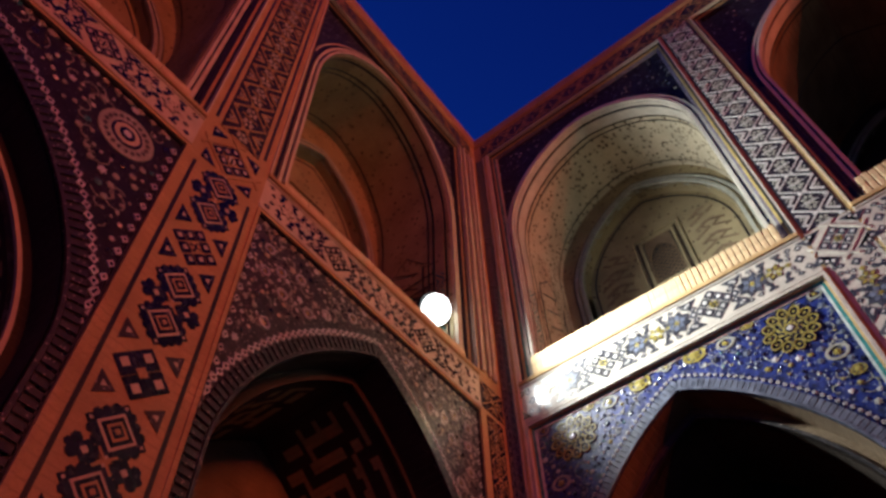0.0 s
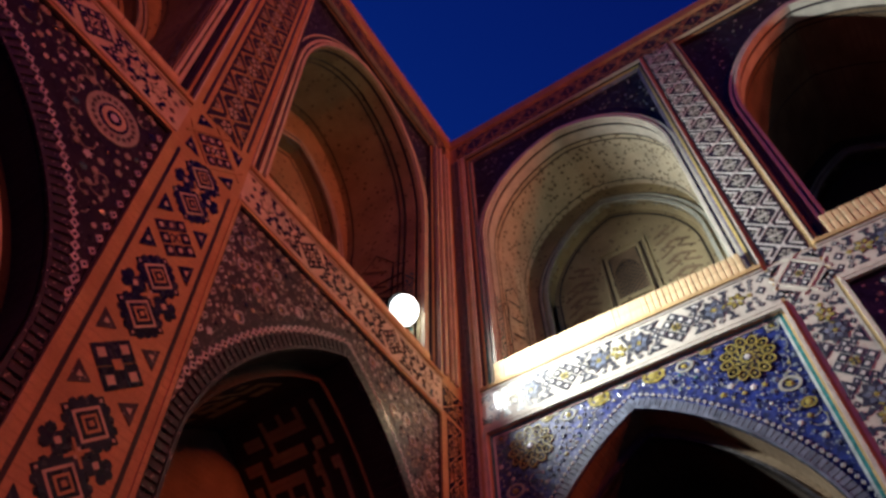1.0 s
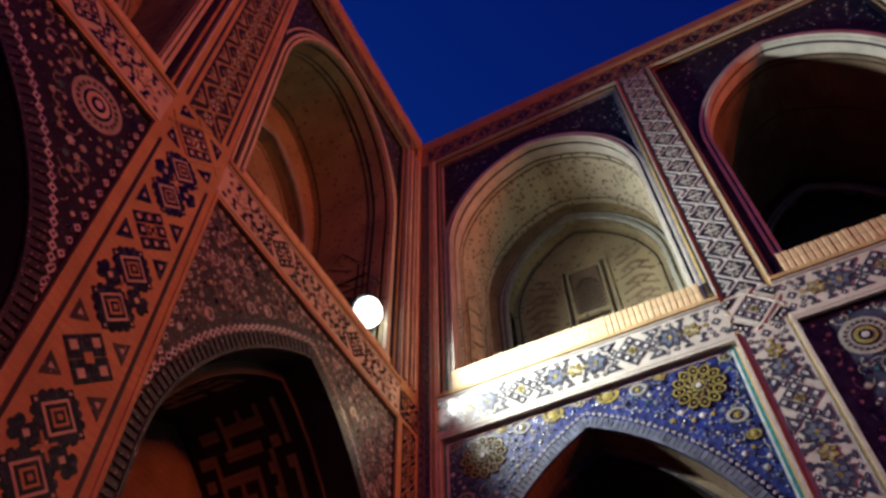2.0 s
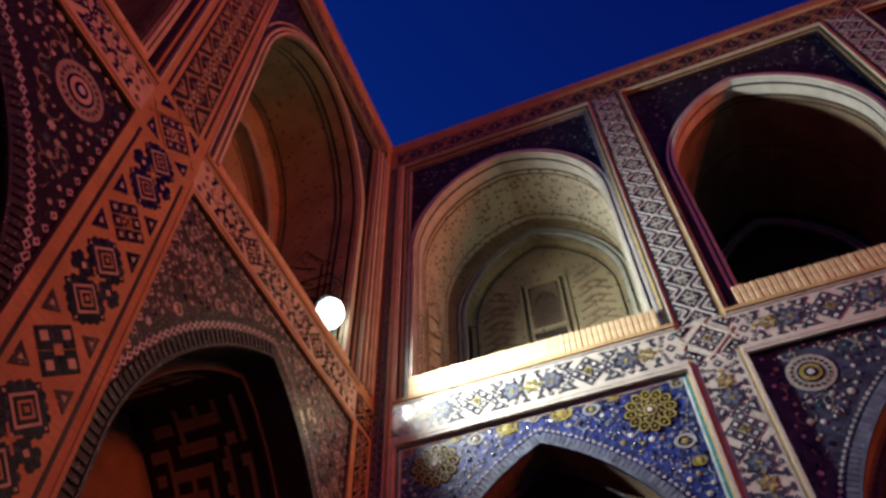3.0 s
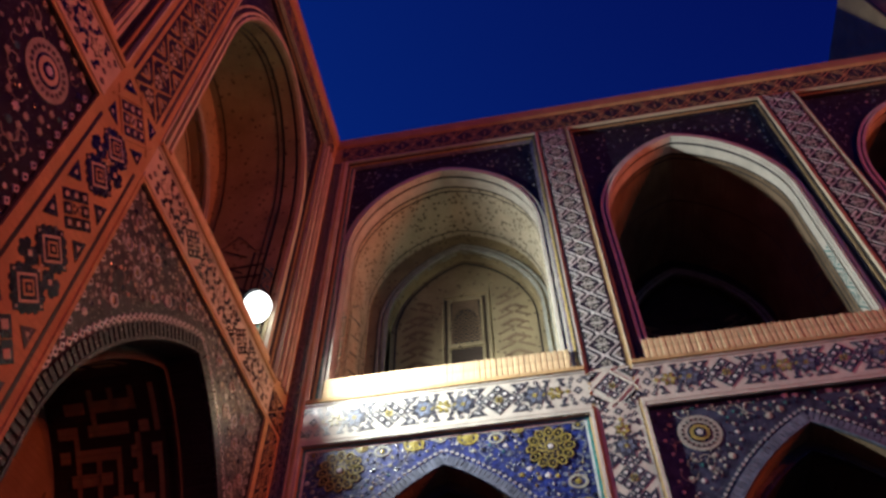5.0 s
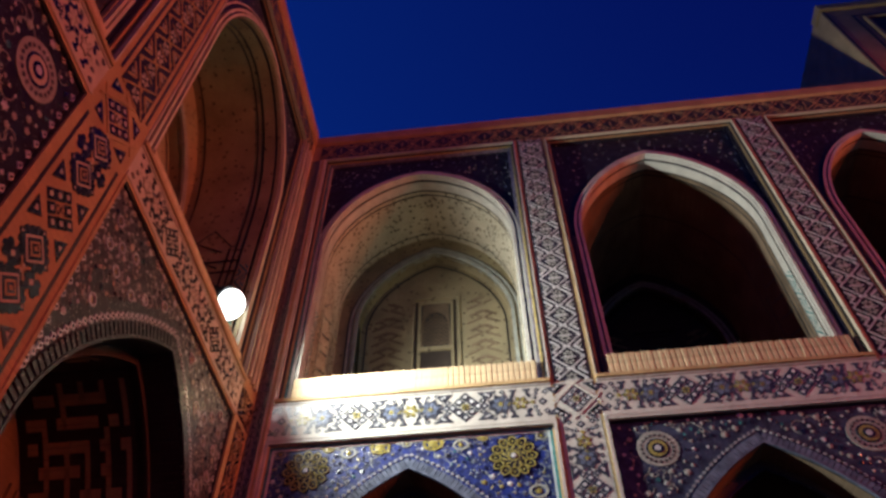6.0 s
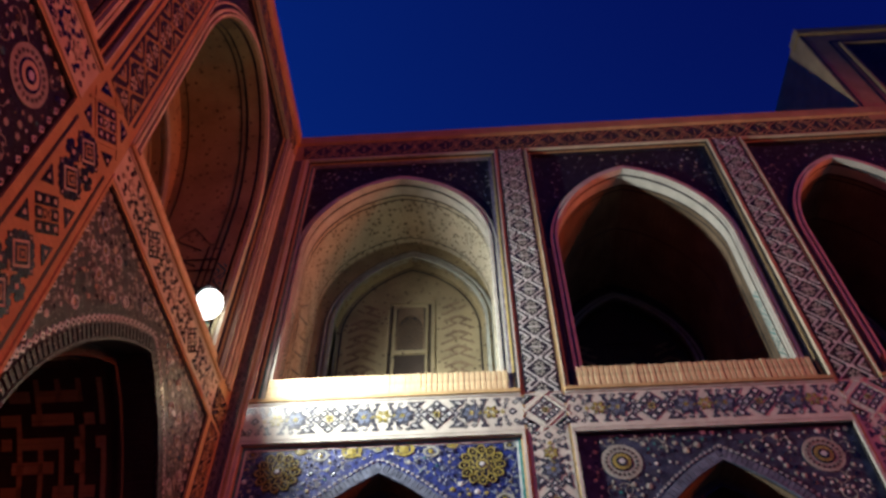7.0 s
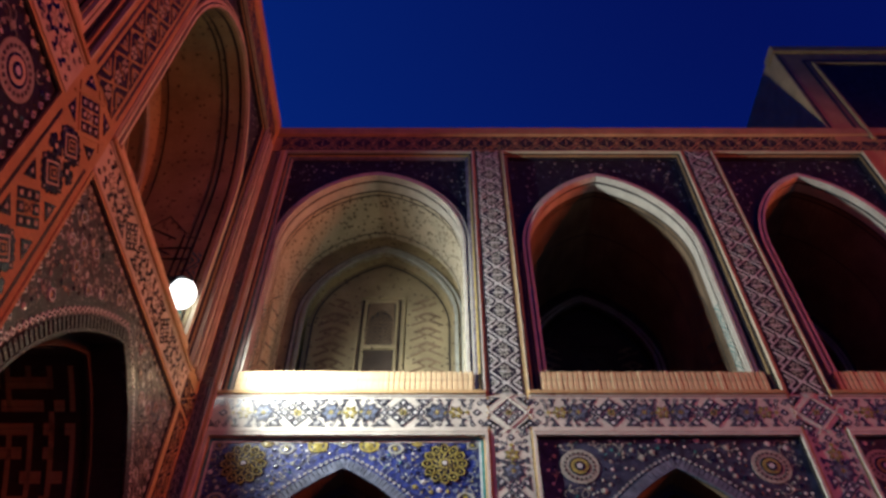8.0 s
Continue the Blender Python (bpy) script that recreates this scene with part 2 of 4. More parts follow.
def star_band(west, along_u, lo, hi, c, h, wall, accent, origin, period):
    """Pale band inlaid with dark lattice diamonds, triangles and flowered cartouches; a diamond stands at the origin and at each period from it."""
    g, y, k, p = Geo(west), Geo(west), Geo(west), Geo(west)
    fm = frame_map(g, along_u, 0.0, c, h)
    a0, a1, per = lo / h, hi / h, period / h
    w0, w1 = 0.0, 0.006
    inside = lambda s, e=0.0: a0 + e <= s <= a1 - e
    first = math.floor((lo - origin) / period) - 1
    for i in range(first, first + 3 + int((hi - lo) / period) + 2):
        s = origin / h + i * per
        if inside(s, 0.95):
            lattice(g, k, y, fm, s, w0, w1)
        else:
            # leaves that close the band against a crossing
            for d in (-1, 1):
                for e, v, r in ((1.72, 0.0, 0.27), (1.55, 0.62, 0.20), (1.55, -0.62, 0.20), (2.05, 0.55, 0.15), (2.05, -0.55, 0.15)):
                    if inside(s + d * e, 0.2):
                        plate(g, fm, diamond(s + d * e, v, r), w0, w1 - 0.0031)
                        plate(k, fm, diamond(s + d * e, v, r * 0.36), w1 - 0.003, w1 - 0.0004)
        corner_triangles(g, k, fm, s, 0.62, 1.55, w0, w1, inside)
        m = s + per / 2
        for d in (-1, 1):
            f = m + d * min(1.2, per * 0.18)
            if inside(f, 0.7):
                petals(g, fm, f, 0, 0.74, 8, w0, w1, 0.39, 0.58)
                petals(p, fm, f, 0, 0.48, 6, w1, w1 + 0.003, 0.2, 0.62)
                plate(y, fm, diamond(f, 0, 0.13), w1 + 0.003, w1 + 0.005)
                for b in (-1, 1):
                    plate(g, fm, diamond(f + d * 0.62, b * 0.62, 0.20), w0, w1 - 0.0007)
                    plate(k, fm, diamond(f + d * 0.62, b * 0.62, 0.07), w1, w1 + 0.002)
            f = m + d * 0.36
            if inside(f, 0.3):
                for b in (-1, 1):
                    line(g, fm, (f - d * 0.2, b * 0.84), (f + d * 0.2, b * 0.84), 0.15, w0, w1 - 0.001)
                    line(g, fm, (f, b * 0.84), (f, b * 0.52), 0.16, w0, w1 - 0.0013)
                    plate(g, fm, diamond(f + d * 0.1, b * 0.46, 0.16), w0, w1 - 0.0017)
        for d in (-1, 1):
            for b in (-1, 1):
                # curling leaves that fill the cartouche
                for e, v, r in ((1.72, 0.66, 0.21), (2.02, 0.36, 0.19), (1.95, 0.0, 0.24), (0.95, 0.80, 0.15), (1.42, 0.86, 0.13), (0.78, 0.30, 0.13)):
                    f = m + d * e * per / 6.0
                    if inside(f, 0.25) and (v or b > 0):
                        plate(g, fm, diamond(f, b * v, r, 1.25), w0, w1 - 0.0021 - 0.0002 * d)
                        plate(k, fm, diamond(f, b * v, r * 0.34), w1 - 0.002, w1 + 0.0008)
        if inside(m, 0.5):
            petals(g, fm, m, 0, 0.50, 6, w0, w1 - 0.002, 0.0, 0.62)
            petals(y, fm, m, 0, 0.42, 6, w1 - 0.002, w1 + 0.003, 0.0, 0.5)
            for d in (-1, 1):
                plate(y, fm, diamond(m + d * 0.62, 0, 0.14), w0, w1 + 0.001)
    part("inlay_dark", g, NAVY if west else INK, wall, "dark blue glazed inlay", "stuff")
    part("inlay_pale", k, accent, wall, "", "stuff")
    for b in (-1, 1):
        line(g, fm, (a0, b * 1.015), (a1, b * 1.015), 0.035, w0, w1 - 0.003)
    part("inlay_flowers", p, accent if west else GREYBLUE, wall, "", "stuff")
    part("inlay_yellow", y, YELLOW if not west else PALE, wall, "", "stuff")


def medallion_band(west, lo, hi, c, h, wall, origin, period):
    """Upright brick band inlaid with scalloped square medallions on their points, crosses between them and lattice diamonds."""
    g, k, y = Geo(west), Geo(west), Geo(west)
    fm = frame_map(g, False, 0.0, c, h)
    w0, w1 = 0.0, 0.007
    inside = lambda s: lo / h <= s <= hi / h
    i, per = 0, period / h
    while origin - i * period > lo:
        s = origin / h - i * per
        if i and i % 2:
            lattice(g, k, y, fm, s, w0, w1, 0.25, 0.29)
            corner_triangles(g, k, fm, s, 0.45, 1.28, w0, w1, inside)
        elif i:
            for a, b in ((0.43, 0), (-0.43, 0), (0, 0.43), (0, -0.43)):
                plate(g, fm, diamond(s + a, b, 0.41), w0, w1)
                plate(k, fm, diamond(s + a * 1.15, b * 1.15, 0.17), w1, w1 + 0.003)
            plate(y, fm, diamond(s, 0, 0.19), w1, w1 + 0.004)
            t = Geo(west)
            corner_triangles(t, k, fm, s, 0.52, 1.22, w0, w1 - 0.001, inside)
            part("triangle_inlay", t, BROWN, wall)
        for d in (-1, 1):
            q = s - per * 0.5 + d * per * 0.15
            for r, m, z in ((0.80, g, w1), (0.53, k, w1 + 0.003), (0.43, g, w1 + 0.005), (0.29, y, w1 + 0.007), (0.20, g, w1 + 0.009), (0.09, y, w1 + 0.010)):
                plate(m, fm, diamond(q, 0, r), w0, z)
            for e in range(4):
                ca, sa = math.cos(e * math.pi / 2), math.sin(e * math.pi / 2)
                for f in (0.22, 0.40, 0.58):
                    x, z = 0.86 * f, 0.86 * (0.80 - f)
                    g.poly(fm(q + (x * ca - z * sa) * 1.12, (x * sa + z * ca) * 1.12), 0.13 * h, 6, w0, w1 - 0.001 - 0.0004 * e)
                plate(k, fm, diamond(q + 0.66 * ca, 0.66 * sa, 0.055), w1, w1 + 0.002)
        x = s - per * 0.5
        for b in (-1, 1):
            plate(g, fm, diamond(x, b * 0.44, 0.33), w0, w1 - 0.002)
            plate(k, fm, diamond(x, b * 0.50, 0.11), w1 - 0.002, w1 + 0.001)
            for e in (-1, 1):
                g.poly(fm(x + e * 0.17, b * 0.74), 0.15 * h, 7, w0, w1 - 0.003)
            g.poly(fm(x, b * 0.86), 0.12 * h, 7, w0, w1 - 0.0035)
        for a in (-1, 1):
            line(y, fm, (x - 0.24, -a * 0.24), (x + 0.24, a * 0.24), 0.07, w1 + 0.0003, w1 + 0.002 + 0.0005 * a)
        i += 1
    part("inlay_dark", g, NAVY, wall, "dark blue glazed medallion inlay", "stuff")
    part("inlay_pale", k, PALE, wall, "", "stuff")
    part("inlay_red", y, BRICK, wall, "", "stuff")


def strap_band(west, along_u, lo, hi, c, h, wall, ground, strap, flower_mat):
    """Glazed band with pale crossing straps and small flowers."""
    b, g, k = Geo(west), Geo(west), Geo(west)
    fm = frame_map(g, along_u, lo, c, h)
    total = (hi - lo) / h
    plate(b, fm, [(0, -1), (total, -1), (total, 1), (0, 1)][::1 if along_u else 1], 0.0, 0.004)
    n = max(1, round(total / (2.1 if west else 1.75)))
    p = total / n
    for i in range(n):
        s, m = i * p, (i + 0.5) * p
        for d in (-1, 1):
            line(g, fm, (s, -d * 0.9), (s + p, d * 0.9), 0.085, 0.004, 0.009 + 0.001 * d)
            line(g, fm, (m - 0.45, d * 0.9), (m, d * 0.42), 0.11, 0.004, 0.009)
            line(g, fm, (m, d * 0.42), (m + 0.45, d * 0.9), 0.11, 0.004, 0.009)
            petals(k, fm, m, d * 0.72, 0.17, 4, 0.004, 0.008, 0.4, 0.7)
        line(g, fm, (s, -0.42), (s, 0.42), 0.08, 0.004, 0.0085)
        for d in (-1, 1):
            plate(g, fm, diamond(m, d * 0.16, 0.09), 0.004, 0.0088)
            plate(g, fm, diamond(s + 0.16 * d + 0.2, 0.72 * d, 0.09), 0.004, 0.0088)
        petals(k, fm, m + 0.62, 0, 0.34, 6, 0.004, 0.008, 0.3, 0.5)
        petals(k, fm, m - 0.62, 0, 0.34, 6, 0.004, 0.008, 0.1, 0.5)
    part("tile_ground", b, ground, wall)
    part("strapwork", g, strap, wall, "pale glazed strapwork", "stuff")
    part("tile_flowers", k, flower_mat, wall, "", "stuff")


def crossing(west, c, v, h, wall, pale):
    """The lattice star where an upright and a level band cross, with its straps."""
    g, k, y, x = Geo(west), Geo(west), Geo(west), Geo(west)
    fm = frame_map(g, True, c, v, h)
    lattice(g, k, y, fm, 0.0, 0.0, 0.006, 0.24, 0.29)
    for a in (-1, 1):
        for b in (-1, 1):
            for p, q in (((0.98, 0.42), (0.42, 0.98)),):
                tri = [(a * p[0], b * p[1]), (a * 1.02, b * 1.02), (a * q[0], b * q[1])]
                plate(g, fm, tri if a * b > 0 else tri[::-1], 0.0, 0.006)
                plate(k, fm, diamond(a * 0.86, b * 0.86, 0.08), 0.006, 0.009)
            line(x, fm, (a * 0.98, 0.0), (0.0, b * 0.98), 0.10, 0.0, 0.009 + 0.0006 * a + 0.0003 * b)
            line(x, fm, (a * 0.98, 0.0), (a * 1.2, b * 0.30), 0.09, 0.0, 0.0095 + 0.0003 * b)
            line(x, fm, (0.0, b * 0.98), (a * 0.30, b * 1.2), 0.09, 0.0, 0.0105 + 0.0003 * a)
    part("star_inlay", g, NAVY if west else INK, wall)
    part("star_hearts", k, pale, wall)
    part("star_flower", y, PALE if west else YELLOW, wall)
    part("crossing_straps", x, BRICK if west else CREAM, wall)


TILE_MESHES = {}


def single_lozenges(west, path, step, r, w0, wall, mat):
    """The same string as lozenges(), each tile a piece of its own with a dark heart."""
    key = (west, r, mat.name)
    if key not in TILE_MESHES:
        t = Geo(west)
        t.prism([(r * 1.15, 0), (0, r), (-r * 1.15, 0), (0, -r)], 0.0, 0.010)
        n = len(t.f)
        t.prism([(r * .45, 0), (0, r * .4), (-r * .45, 0), (0, -r * .4)], 0.010, 0.012)
        me = t.mesh("lozenge_tile")
        me.materials.append(mat)
        me.materials.append(NAVY)
        for p in me.polygons[n:]:
            p.material_index = 1
        TILE_MESHES[key] = me
    rng = random.Random(3)
    for u, v, a in along(path, step):
        ob = part("lozenge_tile", TILE_MESHES[key], mat, wall)
        w = w0 + rng.uniform(-0.002, 0.001)
        a += rng.uniform(-0.05, 0.05)
        ob.matrix_world = pose(w, -u, v, -math.degrees(a), 0, 0) if west else pose(u, -w, v, 0, -math.degrees(a), 0)


def lozenges(west, path, step, r, w0, w1, wall, mat, label=""):
    """A string of small lozenge tiles along a path."""
    g, k = Geo(west), Geo(west)
    for u, v, a in along(path, step):
        ca, sa = math.cos(a), math.sin(a)
        g.prism([(u + x * ca - y * sa, v + x * sa + y * ca) for x, y in ((r * 1.15, 0), (0, r), (-r * 1.15, 0), (0, -r))], w0, w1)
        k.prism([(u + x * ca - y * sa, v + x * sa + y * ca) for x, y in ((r * .45, 0), (0, r * .4), (-r * .45, 0), (0, -r * .4))], w1, w1 + 0.002)
    part("lozenge_border", g, mat, wall, label, "stuff")
    part("lozenge_hearts", k, NAVY, wall, "", "stuff")


def rosette(west, c, r, w, parent, golden):
    g = Geo(west)
    if golden:
        back = Geo(west)
        back.flower(c, r * 1.12, 12, w, w + 0.006, 0.1, 0.75)
        base = part("rosette", back, NAVY, parent, "golden sunflower rosette of cut tile")
        for i in range(12):
            a = 2 * math.pi * i / 12
            ca, sa = math.cos(a), math.sin(a)
            loop = lambda q: [(c[0] + x * ca - z * sa, c[1] + x * sa + z * ca) for e in np.linspace(math.pi, -math.pi, 11)
                              for x, z in ((r * (0.74 + 0.25 * q * math.cos(e)), r * 0.19 * q * math.sin(e)),)]
            petal = Geo(west)
            petal.ring(loop(0.74), loop(1.0), w + 0.004, w + 0.012)
            petal.poly((c[0] + 0.74 * r * ca, c[1] + 0.74 * r * sa), r * 0.055, 6, w + 0.004, w + 0.011)
            part("petal", petal, YELLOW, base)
        for q, m, tw, lift in ((0.52, YELLOW, 0.26, 0.010), (0.43, NAVY, 0.1, 0.012), (0.33, YELLOW, 0.0, 0.014), (0.20, NAVY, 0.2, 0.016)):
            la = Geo(west)
            la.flower(c, r * q, 10, w + lift, w + lift + 0.004, tw, 0.72)
            part("petal_layer", la, m, base)
        mid = Geo(west)
        mid.flower(c, r * 0.12, 8, w + 0.019, w + 0.026, 0, 0.8)
        part("centre", mid, WHITE, base)
    else:
        g.poly(c, r, 28, w, w + 0.006)
        base = part("rosette", g, GRILLE, parent, "round pale rosette with dark rings")
        t = Geo(west)
        for i in range(20):
            a = 2 * math.pi * i / 20
            t.poly((c[0] + r * 0.76 * math.cos(a), c[1] + r * 0.76 * math.sin(a)), r * 0.085, 6, w + 0.006, w + 0.009)
        part("ring_beads", t, BROWN, base)
        for k, (q, m) in enumerate(((0.56, NAVY), (0.46, YELLOW if not west else PALE), (0.28, NAVY), (0.15, WHITE))):
            d = Geo(west)
            d.poly(c, r * q, 20, w + 0.006, w + 0.009 + 0.003 * k)
            part("ring", d, m, base)


def scatter(west, u0, u1, v0, v1, arch_line, keep, w, parent, dense, tones, seed, size=1.0, curls=0.45):
    """Small flowers and curling stems of cut tile over a spandrel, clear of the arch and of the rosettes."""
    rng = random.Random(seed)
    spots, gs, stems = [], [Geo(west) for _ in tones], Geo(west)
    for _ in range(dense * 14):
        u, v = rng.uniform(u0, u1), rng.uniform(v0, v1)
        top = under(arch_line, u)
        r = rng.choice((0.018, 0.022, 0.026, 0.036, 0.045)) * size
        if top is not None and v < top + r + 0.03:
            continue
        if top is not None and under(arch_line, u - 0.06) is not None and under(arch_line, u + 0.06) is not None:
            if v < max(under(arch_line, u - 0.06), under(arch_line, u + 0.06)) + r:
                continue
        if any(math.hypot(u - a, v - b) < q + r for a, b, q in keep) or any(math.hypot(u - a, v - b) < (q + r) * 1.25 for a, b, q in spots):
            continue
        spots.append((u, v, r))
        i = rng.choices(range(len(tones)), [t[1] for t in tones])[0]
        gs[i].flower((u, v), r, rng.choice((5, 6, 8)), w, w + 0.010, rng.uniform(0, 6), 0.62)
        if rng.random() < curls:
            ang, rad, px, py = rng.uniform(0, 6.3), rng.uniform(0.06, 0.13), u, v
            for j in range(5):
                qx, qy = px + rad * 0.45 * math.cos(ang), py + rad * 0.45 * math.sin(ang)
                tq = under(arch_line, qx)
                if qx < u0 or qx > u1 or qy < v0 or qy > v1 or (tq is not None and qy < tq + 0.03):
                    break
                nx, ny = -math.sin(ang) * 0.0035, math.cos(ang) * 0.0035
                stems.prism([(px - nx, py - ny), (qx - nx, qy - ny), (qx + nx, qy + ny), (px + nx, py + ny)], w, w + 0.003)
                px, py, ang = qx, qy, ang + 0.75
        if len(spots) >= dense:
            break
    for g, (mat, _) in zip(gs, tones):
        if g.f:
            part("tile_flowers", g, mat, parent, "", "stuff")
    if stems.f:
        part("tile_stems", stems, GRILLE, parent, "", "stuff")


# ---- the two arcaded walls ----
LOWS = {False: 6.375, True: 6.44}          # underside of the storey band on the north and the west wall
V_UP, V_TOP, V_FRIEZE = 6.94, 11.78, 12.22
COPES = {False: (12.47, 0.035), True: (12.55, 0.035)}     # top and overhang of the coping
SILL_TOP, WEST_SILL, DEPTH = 7.24, 7.10, 1.38


def panel(g, u0, u1, v0, v1, o, w0, w1):
    """A plate that fills a panel round an arched opening with the outline o, and the reveal of the opening."""
    a, b = o[0][0], o[-1][0]
    g.box(u0, a, v0, v1, w0, w1)
    g.box(b, u1, v0, v1, w0, w1)
    top = o[1:-1]
    g.sheet([(u, v, w1) for u, v in top], [(u, v1, w1) for u, v in top])
    g.sheet([(u, v, w0) for u, v in o], [(u, v, w1) for u, v in o])


def grown(c, a, v0, vs, va, d, k=0.25):
    return outline(c, a + d, v0, vs, va + d * 1.08, k)


def upper_bay(west, wall, u0, u1, pick):
    c, hw = (u0 + u1) / 2, (u1 - u0) / 2
    inset, vs, va, kk = (0.23, 9.6, 11.50, 0.06) if west else (0.19, 9.6, 11.20, 0.10) if pick == 0 else (0.25, 9.5, 11.17, 0.20)
    a, deep = hw - inset, niche_depth(west, pick)
    # Unlit north bays go near-black: their shade is put into the colour.
    inside = PLASTER if pick == 0 else DIM_PLASTER if west else GLOOM
    o = outline(c, a, V_UP, vs, va, kk)
    g = Geo(west)
    panel(g, u0, u1, V_UP, V_TOP, o, -0.34, -0.10)
    sp = part("spandrel", g, DUSKY, wall, "dark blue mosaic spandrel over a pointed arch")
    scatter(west, u0 + 0.05, u1 - 0.05, 9.4, V_TOP - 0.06, outline(c, a + 0.16, V_UP, vs, va + 0.16, kk), [], -0.10, sp, 120,
            [(WHITE, 1), (GRILLE, 5), (GREYBLUE, 5)], 11 + pick, 0.62, 0.0)
    # stepped arch mouldings
    m = Geo(west)
    m.ring(grown(c, a, V_UP, vs, va, 0.0, kk), grown(c, a, V_UP, vs, va, 0.032, kk), -0.11, -0.055)
    m.ring(grown(c, a, V_UP, vs, va, 0.055, kk), grown(c, a, V_UP, vs, va, 0.092, kk), -0.11, -0.065)
    if west:
        m.ring(grown(c, a, vs - 0.4, vs, va, 0.15, kk), grown(c, a, vs - 0.4, vs, va, 0.175, kk), -0.11, -0.085)
    part("arch_moulding", m, PALE if west else CREAM, wall, "pale stepped arch moulding")
    d = Geo(west)
    d.ring(grown(c, a, V_UP, vs, va, 0.032, kk), grown(c, a, V_UP, vs, va, 0.055, kk), -0.11, -0.088)
    part("arch_groove", d, NAVY, wall)
    # lining of the reveal with pale strips and a zigzag of tile on both jambs
    li = Geo(west)
    for lo, hi, e in ((-0.150, -0.102, 0.012), (-0.335, -0.19, 0.010)):
        f = [(u, v, lo) for u, v in grown(c, a, V_UP, vs, va, -e, kk)], [(u, v, hi) for u, v in grown(c, a, V_UP, vs, va, -e, kk)]
        li.sheet(*f)
        li.sheet(f[1], [(u, v, hi) for u, v in o])
        li.sheet([(u, v, lo) for u, v in o], f[0])
    part("reveal_lining", li, DIM_PLASTER if west else CREAM, wall)
    if not west and pick:
        j = Geo(west)
        j.box(u0 + 0.118, c - a - 0.094, V_UP, vs - 0.1, -0.12, -0.085)
        j.box(c + a + 0.094, u1 - 0.118, V_UP, vs - 0.1, -0.12, -0.085)
        part("jamb_strip", j, DIM_BRICK, wall, "bare brick strip beside the arch")
    z = Geo(west)
    for side in (-1, 1):
        uu = c + side * (a - 0.013)
        for i in range(4):
            v = SILL_TOP + 0.02 + i * 0.32
            for p, q in (((v, -0.325), (v + 0.16, -0.20)), ((v + 0.16, -0.20), (v + 0.32, -0.325)),
                         ((v + 0.02, -0.25), (v + 0.08, -0.20)), ((v + 0.24, -0.20), (v + 0.30, -0.25)), ((v + 0.10, -0.325), (v + 0.16, -0.275)), ((v + 0.16, -0.275), (v + 0.22, -0.325))):
                z.face([(uu, p[0], p[1]), (uu, q[0], q[1]), (uu, q[0] + 0.034, q[1]), (uu, p[0] + 0.034, p[1])])
    part("jamb_zigzag", z, TURQ, wall, "turquoise zigzag on the jambs", "stuff")
    # frame of fillets round the panel
    for k, (e0, e1, ww, mat) in enumerate(((0.0, 0.018, 0.016, CREAM if pick == 0 else PALE), (0.018, 0.044, -0.03, DARK), (0.044, 0.068, -0.045, BRICK),
                                           (0.068, 0.096, -0.06, TURQ if pick % 3 == 0 else DUSKY), (0.096, 0.116, -0.075, PALE if pick % 3 == 0 else DUSKY))):
        r = Geo(west)
        r.box(u0 + e0, u0 + e1, V_UP, V_TOP - e0, -0.12, ww)
        part("frame_fillet", r, mat, wall)
        r = Geo(west)
        r.box(u1 - e1, u1 - e0, V_UP, V_TOP - e0, -0.12, ww)
        r.box(u0 + e1, u1 - e1, V_TOP - e1, V_TOP - e0, -0.12, ww - 0.002)
        part("frame_fillet", r, LILAC if pick == 0 and mat in (TURQ, PALE) else AMBER if pick == 0 and mat is BRICK else DUSKY if mat is TURQ else mat, wall)
    # vaulted niche
    n = Geo(west)
    n.sheet([(u, v, -deep) for u, v in o], [(u, v, -0.34) for u, v in o])
    # North vaults away from the lamp use dim brick, shade included in its colour.
    part("niche_vault", n, DIM_BRICK if inside is GLOOM else inside, wall, "speckled plaster barrel vault" if pick in (0, 10, 11, 12) else "barrel vault in brick darkened for shade")
    # Grooves drawn as flat dark strips, their shade in the colour.
    gv = Geo(west)
    for lo, hi in ((-0.372, -0.345), (-0.45, -0.425), (-1.22, -1.20)):
        f = grown(c, a, V_UP, vs, va, -0.006, kk)
        gv.sheet([(u, v, lo) for u, v in f], [(u, v, hi) for u, v in f])
    part("vault_lines", gv, DARK, wall, "dark groove lines round the vault")
    fl = Geo(west)
    fl.box(u0, u1, V_UP - 0.02, V_UP + 0.02, -deep - 0.3, -0.34)
    part("niche_floor", fl, MORTAR, wall)
    # back of the niche: lunette, ring, recessed panel with a window
    ab, vsb, vab = a - 0.20, 9.36, 10.80
    cb = c + 0.09 if pick == 0 else c
    ob = outline(cb, ab, V_UP, vsb, vab)
    bk = Geo(west)
    panel(bk, c - a - 0.02, c + a + 0.02, V_UP, va + 0.05, ob, -deep - 0.14, -deep + 0.06)
    # The first bay's back takes the dimmer plaster, with its shadow coloured in.
    back = part("niche_back", bk, DIM_PLASTER if pick == 0 else inside, wall, "plastered back wall with an arched recess")
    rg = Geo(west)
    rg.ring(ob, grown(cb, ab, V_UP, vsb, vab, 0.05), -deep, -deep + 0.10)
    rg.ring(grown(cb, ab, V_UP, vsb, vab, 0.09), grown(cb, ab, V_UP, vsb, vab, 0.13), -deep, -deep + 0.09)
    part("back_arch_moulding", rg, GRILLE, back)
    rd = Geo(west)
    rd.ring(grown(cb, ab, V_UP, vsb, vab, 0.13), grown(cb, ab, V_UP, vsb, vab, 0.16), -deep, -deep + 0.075)
